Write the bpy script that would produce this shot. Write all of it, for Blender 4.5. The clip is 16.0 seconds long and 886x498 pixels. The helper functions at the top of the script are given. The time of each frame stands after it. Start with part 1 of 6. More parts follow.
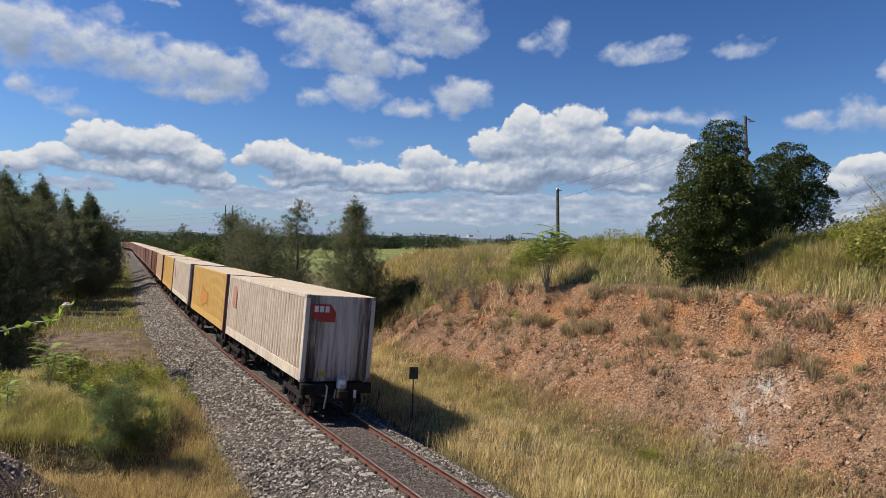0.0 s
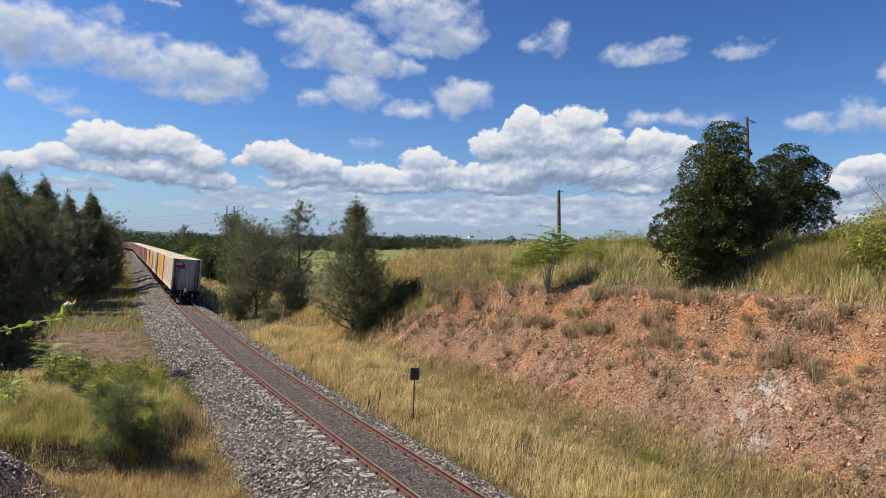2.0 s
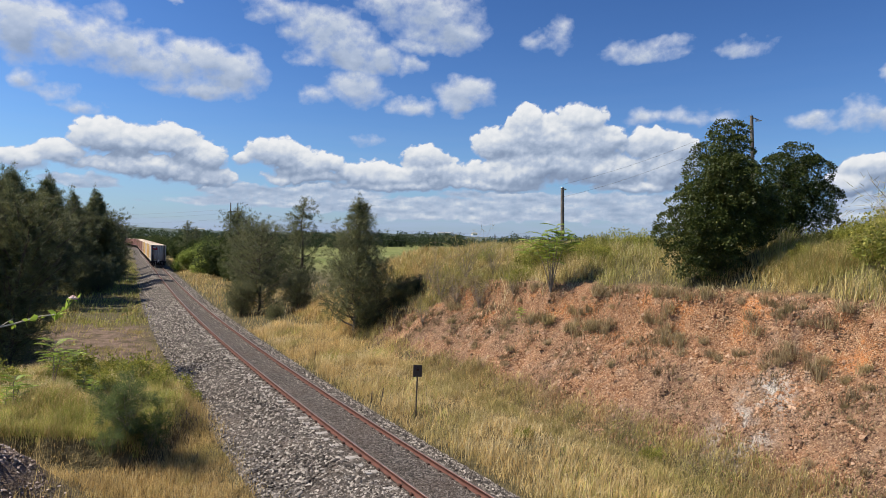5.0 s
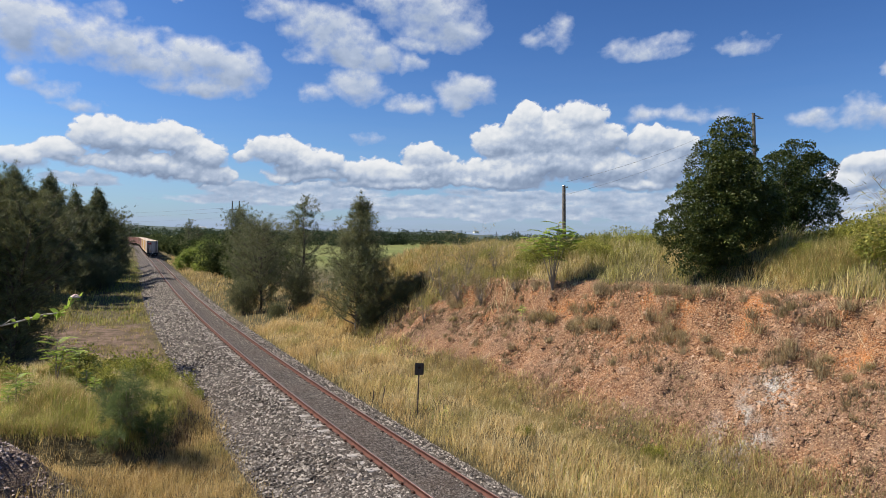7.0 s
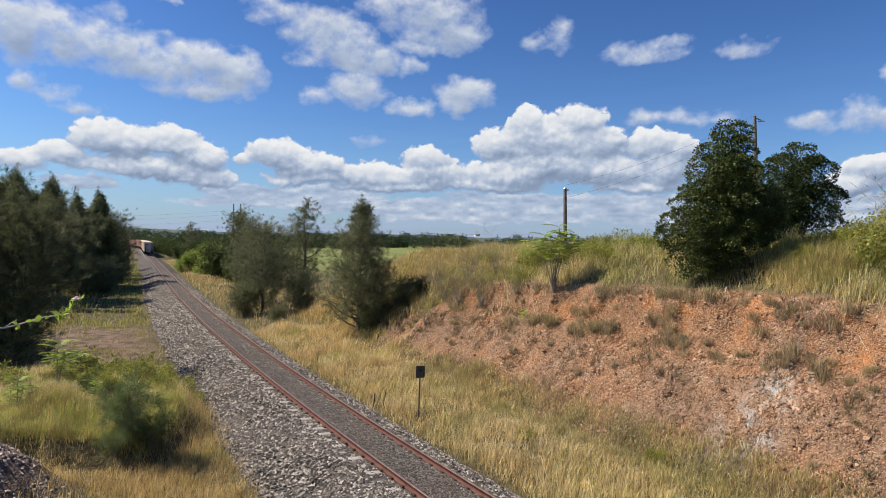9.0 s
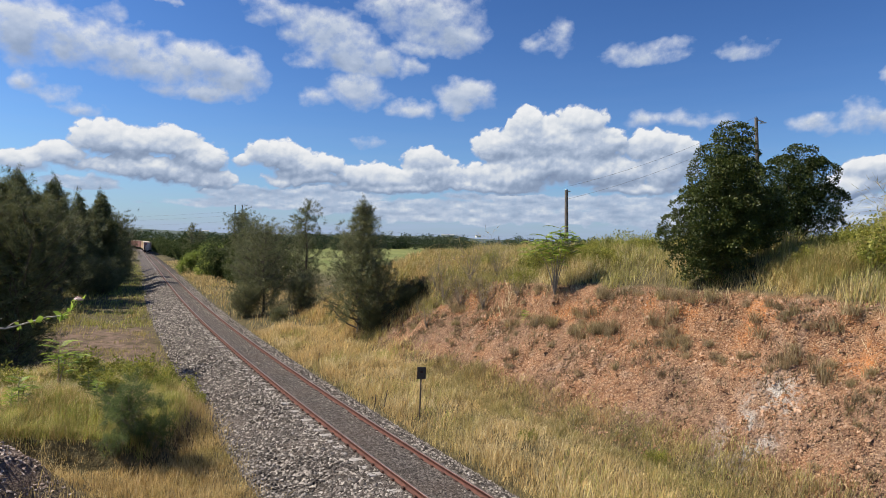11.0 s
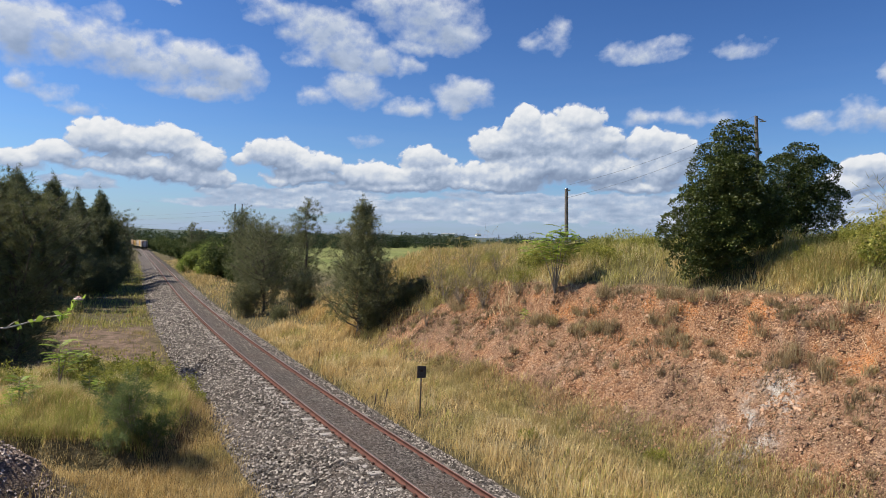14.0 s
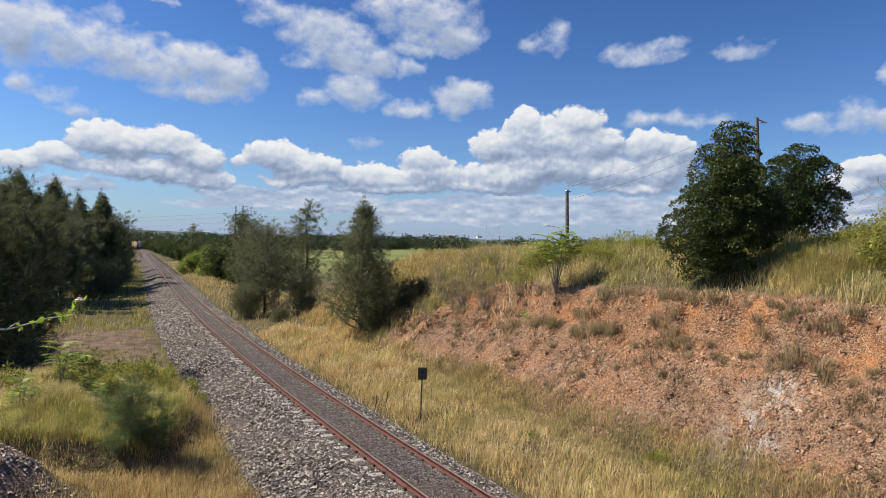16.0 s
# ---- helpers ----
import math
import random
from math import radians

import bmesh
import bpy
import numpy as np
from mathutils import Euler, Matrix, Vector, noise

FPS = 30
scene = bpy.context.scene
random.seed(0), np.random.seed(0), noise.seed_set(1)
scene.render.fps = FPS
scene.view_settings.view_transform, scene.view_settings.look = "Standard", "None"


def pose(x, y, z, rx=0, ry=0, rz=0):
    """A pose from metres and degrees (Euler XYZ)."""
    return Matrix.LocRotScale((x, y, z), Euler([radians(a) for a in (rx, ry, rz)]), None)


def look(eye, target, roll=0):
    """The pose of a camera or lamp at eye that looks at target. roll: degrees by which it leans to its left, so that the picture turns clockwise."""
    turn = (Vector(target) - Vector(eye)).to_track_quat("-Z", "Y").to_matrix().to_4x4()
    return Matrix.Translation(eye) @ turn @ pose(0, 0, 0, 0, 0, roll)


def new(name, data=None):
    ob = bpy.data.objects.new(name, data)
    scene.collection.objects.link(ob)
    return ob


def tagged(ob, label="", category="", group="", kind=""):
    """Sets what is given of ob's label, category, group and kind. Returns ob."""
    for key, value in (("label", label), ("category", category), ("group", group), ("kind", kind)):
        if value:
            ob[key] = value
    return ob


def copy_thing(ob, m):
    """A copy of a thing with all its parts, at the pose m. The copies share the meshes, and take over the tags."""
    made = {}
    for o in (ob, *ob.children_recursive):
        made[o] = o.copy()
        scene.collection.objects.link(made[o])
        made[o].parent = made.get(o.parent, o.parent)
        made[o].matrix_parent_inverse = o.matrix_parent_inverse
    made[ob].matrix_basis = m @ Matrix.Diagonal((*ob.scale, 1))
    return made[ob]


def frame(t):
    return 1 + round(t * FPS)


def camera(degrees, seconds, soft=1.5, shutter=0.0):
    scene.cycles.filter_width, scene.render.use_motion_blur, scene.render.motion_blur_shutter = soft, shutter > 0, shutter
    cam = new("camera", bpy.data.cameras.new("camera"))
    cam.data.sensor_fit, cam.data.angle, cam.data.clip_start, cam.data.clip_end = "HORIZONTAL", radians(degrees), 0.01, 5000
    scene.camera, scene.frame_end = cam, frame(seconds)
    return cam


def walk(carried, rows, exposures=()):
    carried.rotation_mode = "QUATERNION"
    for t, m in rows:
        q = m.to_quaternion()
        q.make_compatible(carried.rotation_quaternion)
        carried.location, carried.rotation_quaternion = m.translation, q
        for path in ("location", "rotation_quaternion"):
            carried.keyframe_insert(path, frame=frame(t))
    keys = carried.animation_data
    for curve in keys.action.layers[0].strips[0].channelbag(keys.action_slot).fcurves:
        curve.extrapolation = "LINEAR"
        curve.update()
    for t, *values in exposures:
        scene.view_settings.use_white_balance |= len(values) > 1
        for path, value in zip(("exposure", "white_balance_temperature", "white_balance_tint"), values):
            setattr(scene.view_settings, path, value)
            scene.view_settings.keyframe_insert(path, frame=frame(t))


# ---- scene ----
cam = camera(69.96, 16.0, soft=0.75)

EYE = (0.0, 0.0, 5.945)
# seconds, turn to the right, tilt down, lean (degrees)
TURNS = [
    (0, 0.828, 0.625, 0.908),
    (0.5, 0.813, 0.613, 0.929),
    (1, 0.787, 0.592, 0.926),
    (1.5, 0.755, 0.574, 0.946),
    (2, 0.718, 0.552, 0.983),
    (2.5, 0.674, 0.530, 0.994),
    (3, 0.629, 0.534, 1.017),
    (3.5, 0.583, 0.568, 1.064),
    (4, 0.530, 0.613, 1.128),
    (6.5, 0.314, 1.011, 1.167),
    (7, 0.294, 0.975, 1.139),
    (7.5, 0.270, 0.925, 1.122),
    (8, 0.252, 0.864, 1.134),
    (8.5, 0.228, 0.793, 1.153),
    (9, 0.184, 0.720, 1.146),
    (11.5, 0.062, 0.607, 1.225),
    (12, 0.069, 0.614, 1.203),
    (12.5, 0.073, 0.632, 1.165),
    (13, 0.078, 0.654, 1.165),
    (13.5, 0.078, 0.684, 1.179),
    (14, 0.072, 0.707, 1.155),
    (14.5, 0.055, 0.695, 1.140),
    (15, 0.027, 0.661, 1.131),
    (15.5, 0.009, 0.625, 1.118),
    (16, 0.000, 0.567, 1.123),
]


def aim(turn, tilt, lean):
    a, b = radians(turn), radians(tilt)
    way = Vector((math.sin(a) * math.cos(b), math.cos(a) * math.cos(b), -math.sin(b)))
    return look(EYE, Vector(EYE) + way * 10, lean)


walk(cam, [(t, aim(*r)) for t, *r in TURNS], exposures=[(0, 0.3, 6850, 10), (1, 0.36, 6850, 10), (2, 0.46, 6850, 10), (16, 0.47, 6850, 10)])

# ---- world, sun, exposure ----
SUN_WAY = Vector((3.62, -0.25, -4.1)).normalized()
world = bpy.data.worlds.new("world")
scene.world = world
world.use_nodes = True
wn = world.node_tree.nodes
sky = wn.new("ShaderNodeTexSky")
sky.sky_type, sky.sun_disc = "NISHITA", False
sky.sun_elevation, sky.sun_rotation = math.asin(-SUN_WAY.z), radians(273)
sky.air_density, sky.dust_density, sky.ozone_density = 1.0, 0.6, 2.2
wn["Background"].inputs["Strength"].default_value = 0.051
gam = wn.new("ShaderNodeGamma")
gam.inputs["Gamma"].default_value = 1.4
deep = wn.new("ShaderNodeMixRGB")
deep.blend_type = "MULTIPLY"
deep.inputs["Fac"].default_value, deep.inputs["Color2"].default_value = 1.0, (0.43, 0.65, 0.905, 1)
world.node_tree.links.new(sky.outputs[0], gam.inputs["Color"])
world.node_tree.links.new(gam.outputs[0], deep.inputs["Color1"])
world.node_tree.links.new(deep.outputs[0], wn["Background"].inputs["Color"])
sun_data = bpy.data.lights.new("sun", "SUN")
sun_data.energy, sun_data.angle, sun_data.color = 5.0, radians(0.53), (1.0, 0.94, 0.84)
sun = new("sun", sun_data)
sun.matrix_world = look((0, 0, 60), Vector((0, 0, 60)) + SUN_WAY)


# ---- material helpers ----
class Nodes:
    """Short hand for a node tree."""

    def __init__(self, name):
        self.mat = bpy.data.materials.new(name)
        self.mat.use_nodes = True
        self.tree = self.mat.node_tree
        self.bsdf = self.tree.nodes["Principled BSDF"]
        self.out = self.tree.nodes["Material Output"]

    def add(self, kind, props=None, **sockets):
        n = self.tree.nodes.new("ShaderNode" + kind)
        for key, value in (props or {}).items():
            if key == "operation":
                n.operation = value
            elif key == "blend_type":
                n.blend_type = value
            elif key == "attribute_name":
                n.attribute_name = value
        for key, value in sockets.items():
            self.put(n, key.replace("_", " "), value)
        return n

    def put(self, n, key, value):
        sock = n.inputs[int(key)] if key.isdigit() else n.inputs[key]
        if isinstance(value, bpy.types.NodeSocket):
            self.tree.links.new(value, sock)
        elif isinstance(value, bpy.types.Node):
            self.tree.links.new(value.outputs[0], sock)
        else:
            sock.default_value = value

    def coords(self, which="Object"):
        return self.add("TexCoord").outputs[which]

    def noise(self, scale, detail=4, where=None, rough=0.55):
        n = self.add("TexNoise", None, Scale=scale, Detail=detail, Roughness=rough)
        self.tree.links.new(where or self.coords(), n.inputs["Vector"])
        return n.outputs["Fac"]

    def ramp(self, fac, stops):
        n = self.add("ValToRGB", None, Fac=fac)
        els = n.color_ramp.elements
        while len(els) < len(stops):
            els.new(0.5)
        for e, (at, c) in zip(els, stops):
            e.position, e.color = at, (c if len(c) == 4 else (*c, 1))
        return n.outputs["Color"]

    def fit(self, v, lo, hi, a=0.0, b=1.0):
        n = self.add("MapRange", None, Value=v)
        n.inputs[1].default_value, n.inputs[2].default_value = lo, hi
        n.inputs[3].default_value, n.inputs[4].default_value = a, b
        return n.outputs[0]

    def math(self, op, a, b=0.0):
        n = self.add("Math", {"operation": op})
        self.put(n, "0", a)
        self.put(n, "1", b)
        return n.outputs[0]

    def mix(self, fac, a, b, blend="MIX"):
        n = self.add("MixRGB", {"blend_type": blend})
        for key, v in (("Fac", fac), ("Color1", a), ("Color2", b)):
            if isinstance(v, tuple) and len(v) == 3:
                v = (*v, 1)
            self.put(n, key, v)
        return n.outputs[0]

    def bump(self, height, strength=0.5, distance=0.02, normal=None):
        n = self.add("Bump", None, Strength=strength, Distance=distance, Height=height)
        if normal is not None:
            self.put(n, "Normal", normal)
        return n.outputs[0]

    def done(self, colour=None, rough=0.9, normal=None, metal=None, spec=0.3):
        b = self.bsdf
        for key, v in (("Base Color", colour), ("Roughness", rough), ("Normal", normal), ("Metallic", metal), ("Specular IOR Level", spec)):
            if v is not None:
                if isinstance(v, tuple) and len(v) == 3:
                    v = (*v, 1)
                self.put(b, key, v)
        return self.mat


def plain(name, c1, c2, scale=3.0, fine=40.0, rough=0.8, bump=0.3, dist=0.01, metal=0.0, c3=None, spec=0.3):
    """Two tones in blotches, a fine grain in the relief, and stains of a third tone."""
    n = Nodes(name)
    big, small = n.noise(scale, 5), n.noise(fine, 4)
    col = n.ramp(n.math("ADD", n.math("MULTIPLY", big, 0.65), n.math("MULTIPLY", small, 0.35)), [(0.36, c1), (0.64, c2)])
    if c3:
        col = n.mix(n.fit(n.noise(scale * 0.7, 6, rough=0.7), 0.55, 0.68), col, c3)
    return n.done(col, n.fit(small, 0.3, 0.7, rough - 0.1, min(1, rough + 0.1)), n.bump(small, bump, dist), metal, spec)


# ---- mesh helpers ----
def link_mesh(name, mesh, material, parent=None, label=""):
    ob = new(name, mesh)
    if material is not None and not mesh.materials:
        mesh.materials.append(material)
    if parent is not None:
        ob.parent = parent
    if label:
        tagged(ob, label)
    return ob


def part(name, bm, material, parent, label="", smooth=False):
    mesh = bpy.data.meshes.new(name)
    bm.to_mesh(mesh)
    bm.free()
    if smooth:
        mesh.polygons.foreach_set("use_smooth", [True] * len(mesh.polygons))
    return link_mesh(name, mesh, material, parent, label)


def np_mesh(name, verts, faces, material, parent=None, label="", smooth=False):
    """A mesh from arrays: verts (n, 3), faces (m, 3 or 4)."""
    mesh = bpy.data.meshes.new(name)
    k = faces.shape[1]
    mesh.vertices.add(len(verts))
    mesh.vertices.foreach_set("co", np.ascontiguousarray(verts, dtype=np.float32).ravel())
    mesh.loops.add(faces.size)
    mesh.loops.foreach_set("vertex_index", np.ascontiguousarray(faces, dtype=np.int32).ravel())
    mesh.polygons.add(len(faces))
    mesh.polygons.foreach_set("loop_start", np.arange(0, faces.size, k, dtype=np.int32))
    if smooth:
        mesh.polygons.foreach_set("use_smooth", np.ones(len(faces), dtype=bool))
    mesh.update(calc_edges=True)
    return link_mesh(name, mesh, material, parent, label)


def box(bm, x0, x1, y0, y1, z0, z1, bevel=0.0):
    r = bmesh.ops.create_cube(bm, size=1)
    m = Matrix.LocRotScale(((x0 + x1) / 2, (y0 + y1) / 2, (z0 + z1) / 2), None, (x1 - x0, y1 - y0, z1 - z0))
    bmesh.ops.transform(bm, matrix=m, verts=r["verts"])
    if bevel:
        es = list({e for v in r["verts"] for e in v.link_edges})
        bmesh.ops.bevel(bm, geom=es, offset=bevel, segments=1, affect="EDGES", profile=0.5)
    return bm


def rod(bm, a, b, r, r2=None, seg=8):
    a, b = Vector(a), Vector(b)
    d = b - a
    m = Matrix.Translation((a + b) / 2) @ d.to_track_quat("Z", "Y").to_matrix().to_4x4()
    bmesh.ops.create_cone(bm, cap_ends=True, segments=seg, radius1=r, radius2=r if r2 is None else r2, depth=d.length, matrix=m)
    return bm


def thing(name, m=None, label="", category="", group="", kind=""):
    ob = new(name)
    if m is not None:
        ob.matrix_basis = m
    return tagged(ob, label, category, group, kind)


def rng(seed):
    return np.random.RandomState(seed)


TABLE = rng(5).rand(256, 256)


def value_noise(x, y):
    xi, yi = np.floor(x).astype(int), np.floor(y).astype(int)
    fx, fy = x - xi, y - yi
    fx, fy = fx * fx * (3 - 2 * fx), fy * fy * (3 - 2 * fy)
    a, b = TABLE[xi % 256, yi % 256], TABLE[(xi + 1) % 256, yi % 256]
    c, d = TABLE[xi % 256, (yi + 1) % 256], TABLE[(xi + 1) % 256, (yi + 1) % 256]
    return (a * (1 - fx) + b * fx) * (1 - fy) + (c * (1 - fx) + d * fx) * fy


def fbm(x, y, octaves=4, gain=0.5):
    """Noise about 0, within -0.5 to 0.5."""
    x, y = np.asarray(x, float), np.asarray(y, float)
    s, amp, tot = 0, 1.0, 0
    for k in range(octaves):
        s = s + amp * (value_noise(x * 2 ** k + 17.3 * k, y * 2 ** k + 9.1 * k) - 0.5)
        tot += amp
        amp *= gain
    return s / tot


def smooth(x, a, b):
    u = np.clip((np.asarray(x, float) - a) / (b - a), 0, 1)
    return u * u * (3 - 2 * u)


# ---- the railway line: x over y, level, cant ----
LINE = (9.7645, -65.738, 24.9739, -17.1441, 5.4697, -0.6553)
LAST = 345.0


def line_x(y):
    y = np.asarray(y, float)
    u = np.clip(y, -40, LAST) / 100
    x = sum(c * u ** k for k, c in enumerate(LINE))
    return x + (y - np.clip(y, -40, LAST)) * line_dx(np.clip(y, -40, LAST))


def line_dx(y):
    u = np.clip(np.asarray(y, float), -40, LAST) / 100
    return sum(k * c * u ** (k - 1) for k, c in enumerate(LINE) if k) / 100


def line_z(y):
    u = (np.clip(np.asarray(y, float), -40, LAST) - 15) / 100
    return -0.0467 * u - 0.0508 * u * u


def cant(y):
    return 0.0754 * np.clip((130 - np.asarray(y, float)) / 60, 0, 1)


def across(x, y):
    """How far right of the line (x, y) lies, and at which y of the line."""
    x, y = np.asarray(x, float), np.asarray(y, float)
    s = y.copy()
    for _ in range(9):
        dx = line_dx(s)
        s = np.clip(s + ((x - line_x(s)) * dx + (y - s)) / (1 + dx * dx) * 0.8, -60, 900)
    dx = line_dx(s)
    return ((x - line_x(s)) - (y - s) * dx) / np.sqrt(1 + dx * dx), s


def on_line(s, n, z=0.0):
    """The place n metres right of the line's point at y = s, z above the rail heads."""
    s, n = np.asarray(s, float), np.asarray(n, float)
    dx = line_dx(s)
    q = np.sqrt(1 + dx * dx)
    return np.stack(np.broadcast_arrays(line_x(s) + n / q, s - n * dx / q, line_z(s) - n * cant(s) + z), -1)


S_Y = np.linspace(-40, 900, 9401)
S_LEN = np.concatenate([[0], np.cumsum(np.hypot(np.diff(S_Y), np.diff(line_x(S_Y))))])


def y_at(length):
    return np.interp(length, S_LEN, S_Y)


def length_at(y):
    return np.interp(y, S_Y, S_LEN)


# ---- materials of the setting ----
def ground_material():
    n = Nodes("soil")
    at = n.add("Attribute", {"attribute_name": "cover"})
    cov = n.add("SeparateColor", None, Color=at.outputs["Color"])
    big, mid, fine = n.noise(0.35, 5), n.noise(2.2, 6, rough=0.65), n.noise(14, 5, rough=0.7)
    stones = n.add("TexVoronoi", None, Scale=9.0, Vector=n.coords())
    litter = n.ramp(mid, [(0.3, (0.055, 0.045, 0.026)), (0.5, (0.12, 0.1, 0.05)), (0.72, (0.2, 0.165, 0.09))])
    field = n.ramp(n.noise(0.035, 5), [(0.35, (0.13, 0.16, 0.045)), (0.65, (0.23, 0.235, 0.085))])
    earth = n.ramp(mid, [(0.28, (0.14, 0.064, 0.035)), (0.5, (0.31, 0.155, 0.08)), (0.7, (0.43, 0.25, 0.145))])
    orange = n.mix(n.fit(n.noise(0.8, 5), 0.5, 0.68), earth, (0.5, 0.2, 0.07))
    for scale, lo, hi, share, tone in ((0.9, 0.53, 0.64, 0.6, (0.14, 0.085, 0.057)), (1.3, 0.56, 0.68, 0.55, (0.46, 0.34, 0.25))):
        earth = n.mix(n.fit(n.noise(scale, 5), lo, hi, 0, share), earth, tone)
    earth = n.mix(n.fit(big, 0.45, 0.6, 0, 0.65), earth, n.ramp(fine, [(0.3, (0.12, 0.075, 0.05)), (0.7, (0.31, 0.205, 0.145))]))
    earth = n.mix(n.fit(cov.outputs[2], 0.2, 0.9), earth, orange)
    grey = n.mix(n.fit(n.noise(1.1, 6, rough=0.7), 0.52, 0.7, 0, 0.7), earth, (0.23, 0.155, 0.105))
    rubble = n.add("TexVoronoi", None, Scale=24.0, Vector=n.coords())
    shade = n.add("SeparateColor", None, Color=rubble.outputs["Color"])
    grey = n.mix(n.fit(shade.outputs[0], 0.55, 0.95, 0, 0.75), grey, (0.5, 0.33, 0.2))
    grey = n.mix(n.fit(shade.outputs[1], 0.6, 0.95, 0, 0.8), grey, (0.12, 0.062, 0.04))
    pebble = n.mix(n.fit(stones.outputs["Distance"], 0.1, 0.34, 0.45, 0), grey, n.ramp(fine, [(0.35, (0.16, 0.09, 0.06)), (0.65, (0.5, 0.34, 0.22))]))
    pale = n.ramp(mid, [(0.3, (0.2, 0.16, 0.13)), (0.6, (0.55, 0.5, 0.44))])
    pinkish = n.mix(n.fit(n.noise(1.4, 6, rough=0.7), 0.42, 0.6), n.ramp(fine, [(0.3, (0.17, 0.11, 0.08)), (0.7, (0.33, 0.235, 0.185))]), (0.11, 0.085, 0.05))
    col = n.mix(cov.outputs[0], litter, pebble)
    col = n.mix(cov.outputs[1], col, pale)
    far = n.add("Attribute", {"attribute_name": "ground_kind"})
    sep = n.add("SeparateColor", None, Color=far.outputs["Color"])
    col = n.mix(sep.outputs[0], col, pinkish)
    col = n.mix(sep.outputs[1], col, field)
    dark = n.ramp(fine, [(0.35, (0.09, 0.062, 0.052)), (0.65, (0.3, 0.225, 0.19))])
    col = n.mix(sep.outputs[2], col, dark)
    h = n.math("ADD", n.math("MULTIPLY", mid, 0.5), n.math("ADD", n.math("MULTIPLY", fine, 0.3), n.math("ADD", n.math("MULTIPLY", stones.outputs["Distance"], -0.35), n.math("MULTIPLY", rubble.outputs["Distance"], -0.35))))
    return n.done(col, 0.95, n.bump(h, 1.0, 0.14), 0.0, 0.15)


M_GROUND = ground_material()


def ballast_material():
    n = Nodes("ballast")
    cells = n.add("TexVoronoi", None, Scale=17.0, Vector=n.coords())
    tone = n.add("SeparateColor", None, Color=cells.outputs["Color"])
    col = n.ramp(tone.outputs[0], [(0.0, (0.03, 0.026, 0.023)), (0.5, (0.085, 0.073, 0.064)), (1.0, (0.2, 0.175, 0.155))])
    col = n.mix(n.fit(n.noise(0.6, 5), 0.4, 0.7, 0.05, 0.4), col, (0.12, 0.085, 0.065))
    gap = n.fit(cells.outputs["Distance"], 0.0, 0.6, 1, 0)
    return n.done(col, 0.9, n.bump(gap, 1.0, 0.05), 0.0, 0.2)


M_BALLAST = ballast_material()


def stone_material(name, dark, mid, light, patches=()):
    """Stones of many tones; patches of land (scale, from, to, share, colour) tint them."""
    n = Nodes(name)
    r = n.add("NewGeometry").outputs["Random Per Island"]
    col = n.ramp(r, [(0.0, dark), (0.55, mid), (1.0, light)])
    col = n.mix(n.fit(n.noise(25, 3), 0.4, 0.7, 0, 0.4), col, mid)
    for scale, lo, hi, share, tone in patches:
        col = n.mix(n.fit(n.noise(scale, 5), lo, hi, 0, share), col, tone)
    return n.done(col, 0.9, n.bump(n.noise(60, 3), 0.4, 0.01), 0.0, 0.2)


EARTH_PATCHES = ((0.35, 0.45, 0.6, 0.6, (0.22, 0.145, 0.1)), (0.9, 0.53, 0.64, 0.6, (0.14, 0.085, 0.057)), (1.3, 0.56, 0.68, 0.55, (0.46, 0.34, 0.25)))
M_SPOIL = stone_material("spoil_stone", (0.08, 0.056, 0.046), (0.26, 0.2, 0.17), (0.6, 0.52, 0.46))
M_STONE = stone_material("crushed_stone", (0.028, 0.024, 0.021), (0.125, 0.108, 0.095), (0.46, 0.41, 0.36))
M_CLOD = stone_material("earth_clod", (0.15, 0.068, 0.036), (0.345, 0.178, 0.094), (0.53, 0.36, 0.245), EARTH_PATCHES)
M_RAIL = plain("rusted_rail", (0.085, 0.037, 0.028), (0.145, 0.06, 0.043), 5, 60, 0.75, 0.3, 0.004, 0.0, (0.06, 0.03, 0.024), 0.2)
M_HEAD = plain("worn_rail_head", (0.2, 0.14, 0.115), (0.32, 0.25, 0.21), 5, 60, 0.45, 0.1, 0.002, 0.7)
M_SLEEPER = plain("weathered_sleeper", (0.24, 0.21, 0.19), (0.45, 0.42, 0.38), 6, 50, 0.9, 0.5, 0.01)
M_CLIP = plain("rail_clip_steel", (0.04, 0.022, 0.018), (0.09, 0.045, 0.03), 8, 60, 0.7, 0.3, 0.004, 0.3)


# ---- the ground, one sheet ----
def steps(*runs):
    out = []
    for a, b, d in runs:
        out += list(np.arange(a, b - 1e-6, d))
    return np.array(out + [runs[-1][1]])


BANK_S = (-60, 0, 10, 20, 27, 32, 36, 40, 44, 48, 52, 57, 900)
BANK_H = (4.6, 4.6, 4.3, 3.9, 3.6, 3.45, 3.4, 3.35, 3.1, 2.2, 0.7, -0.6, -0.6)


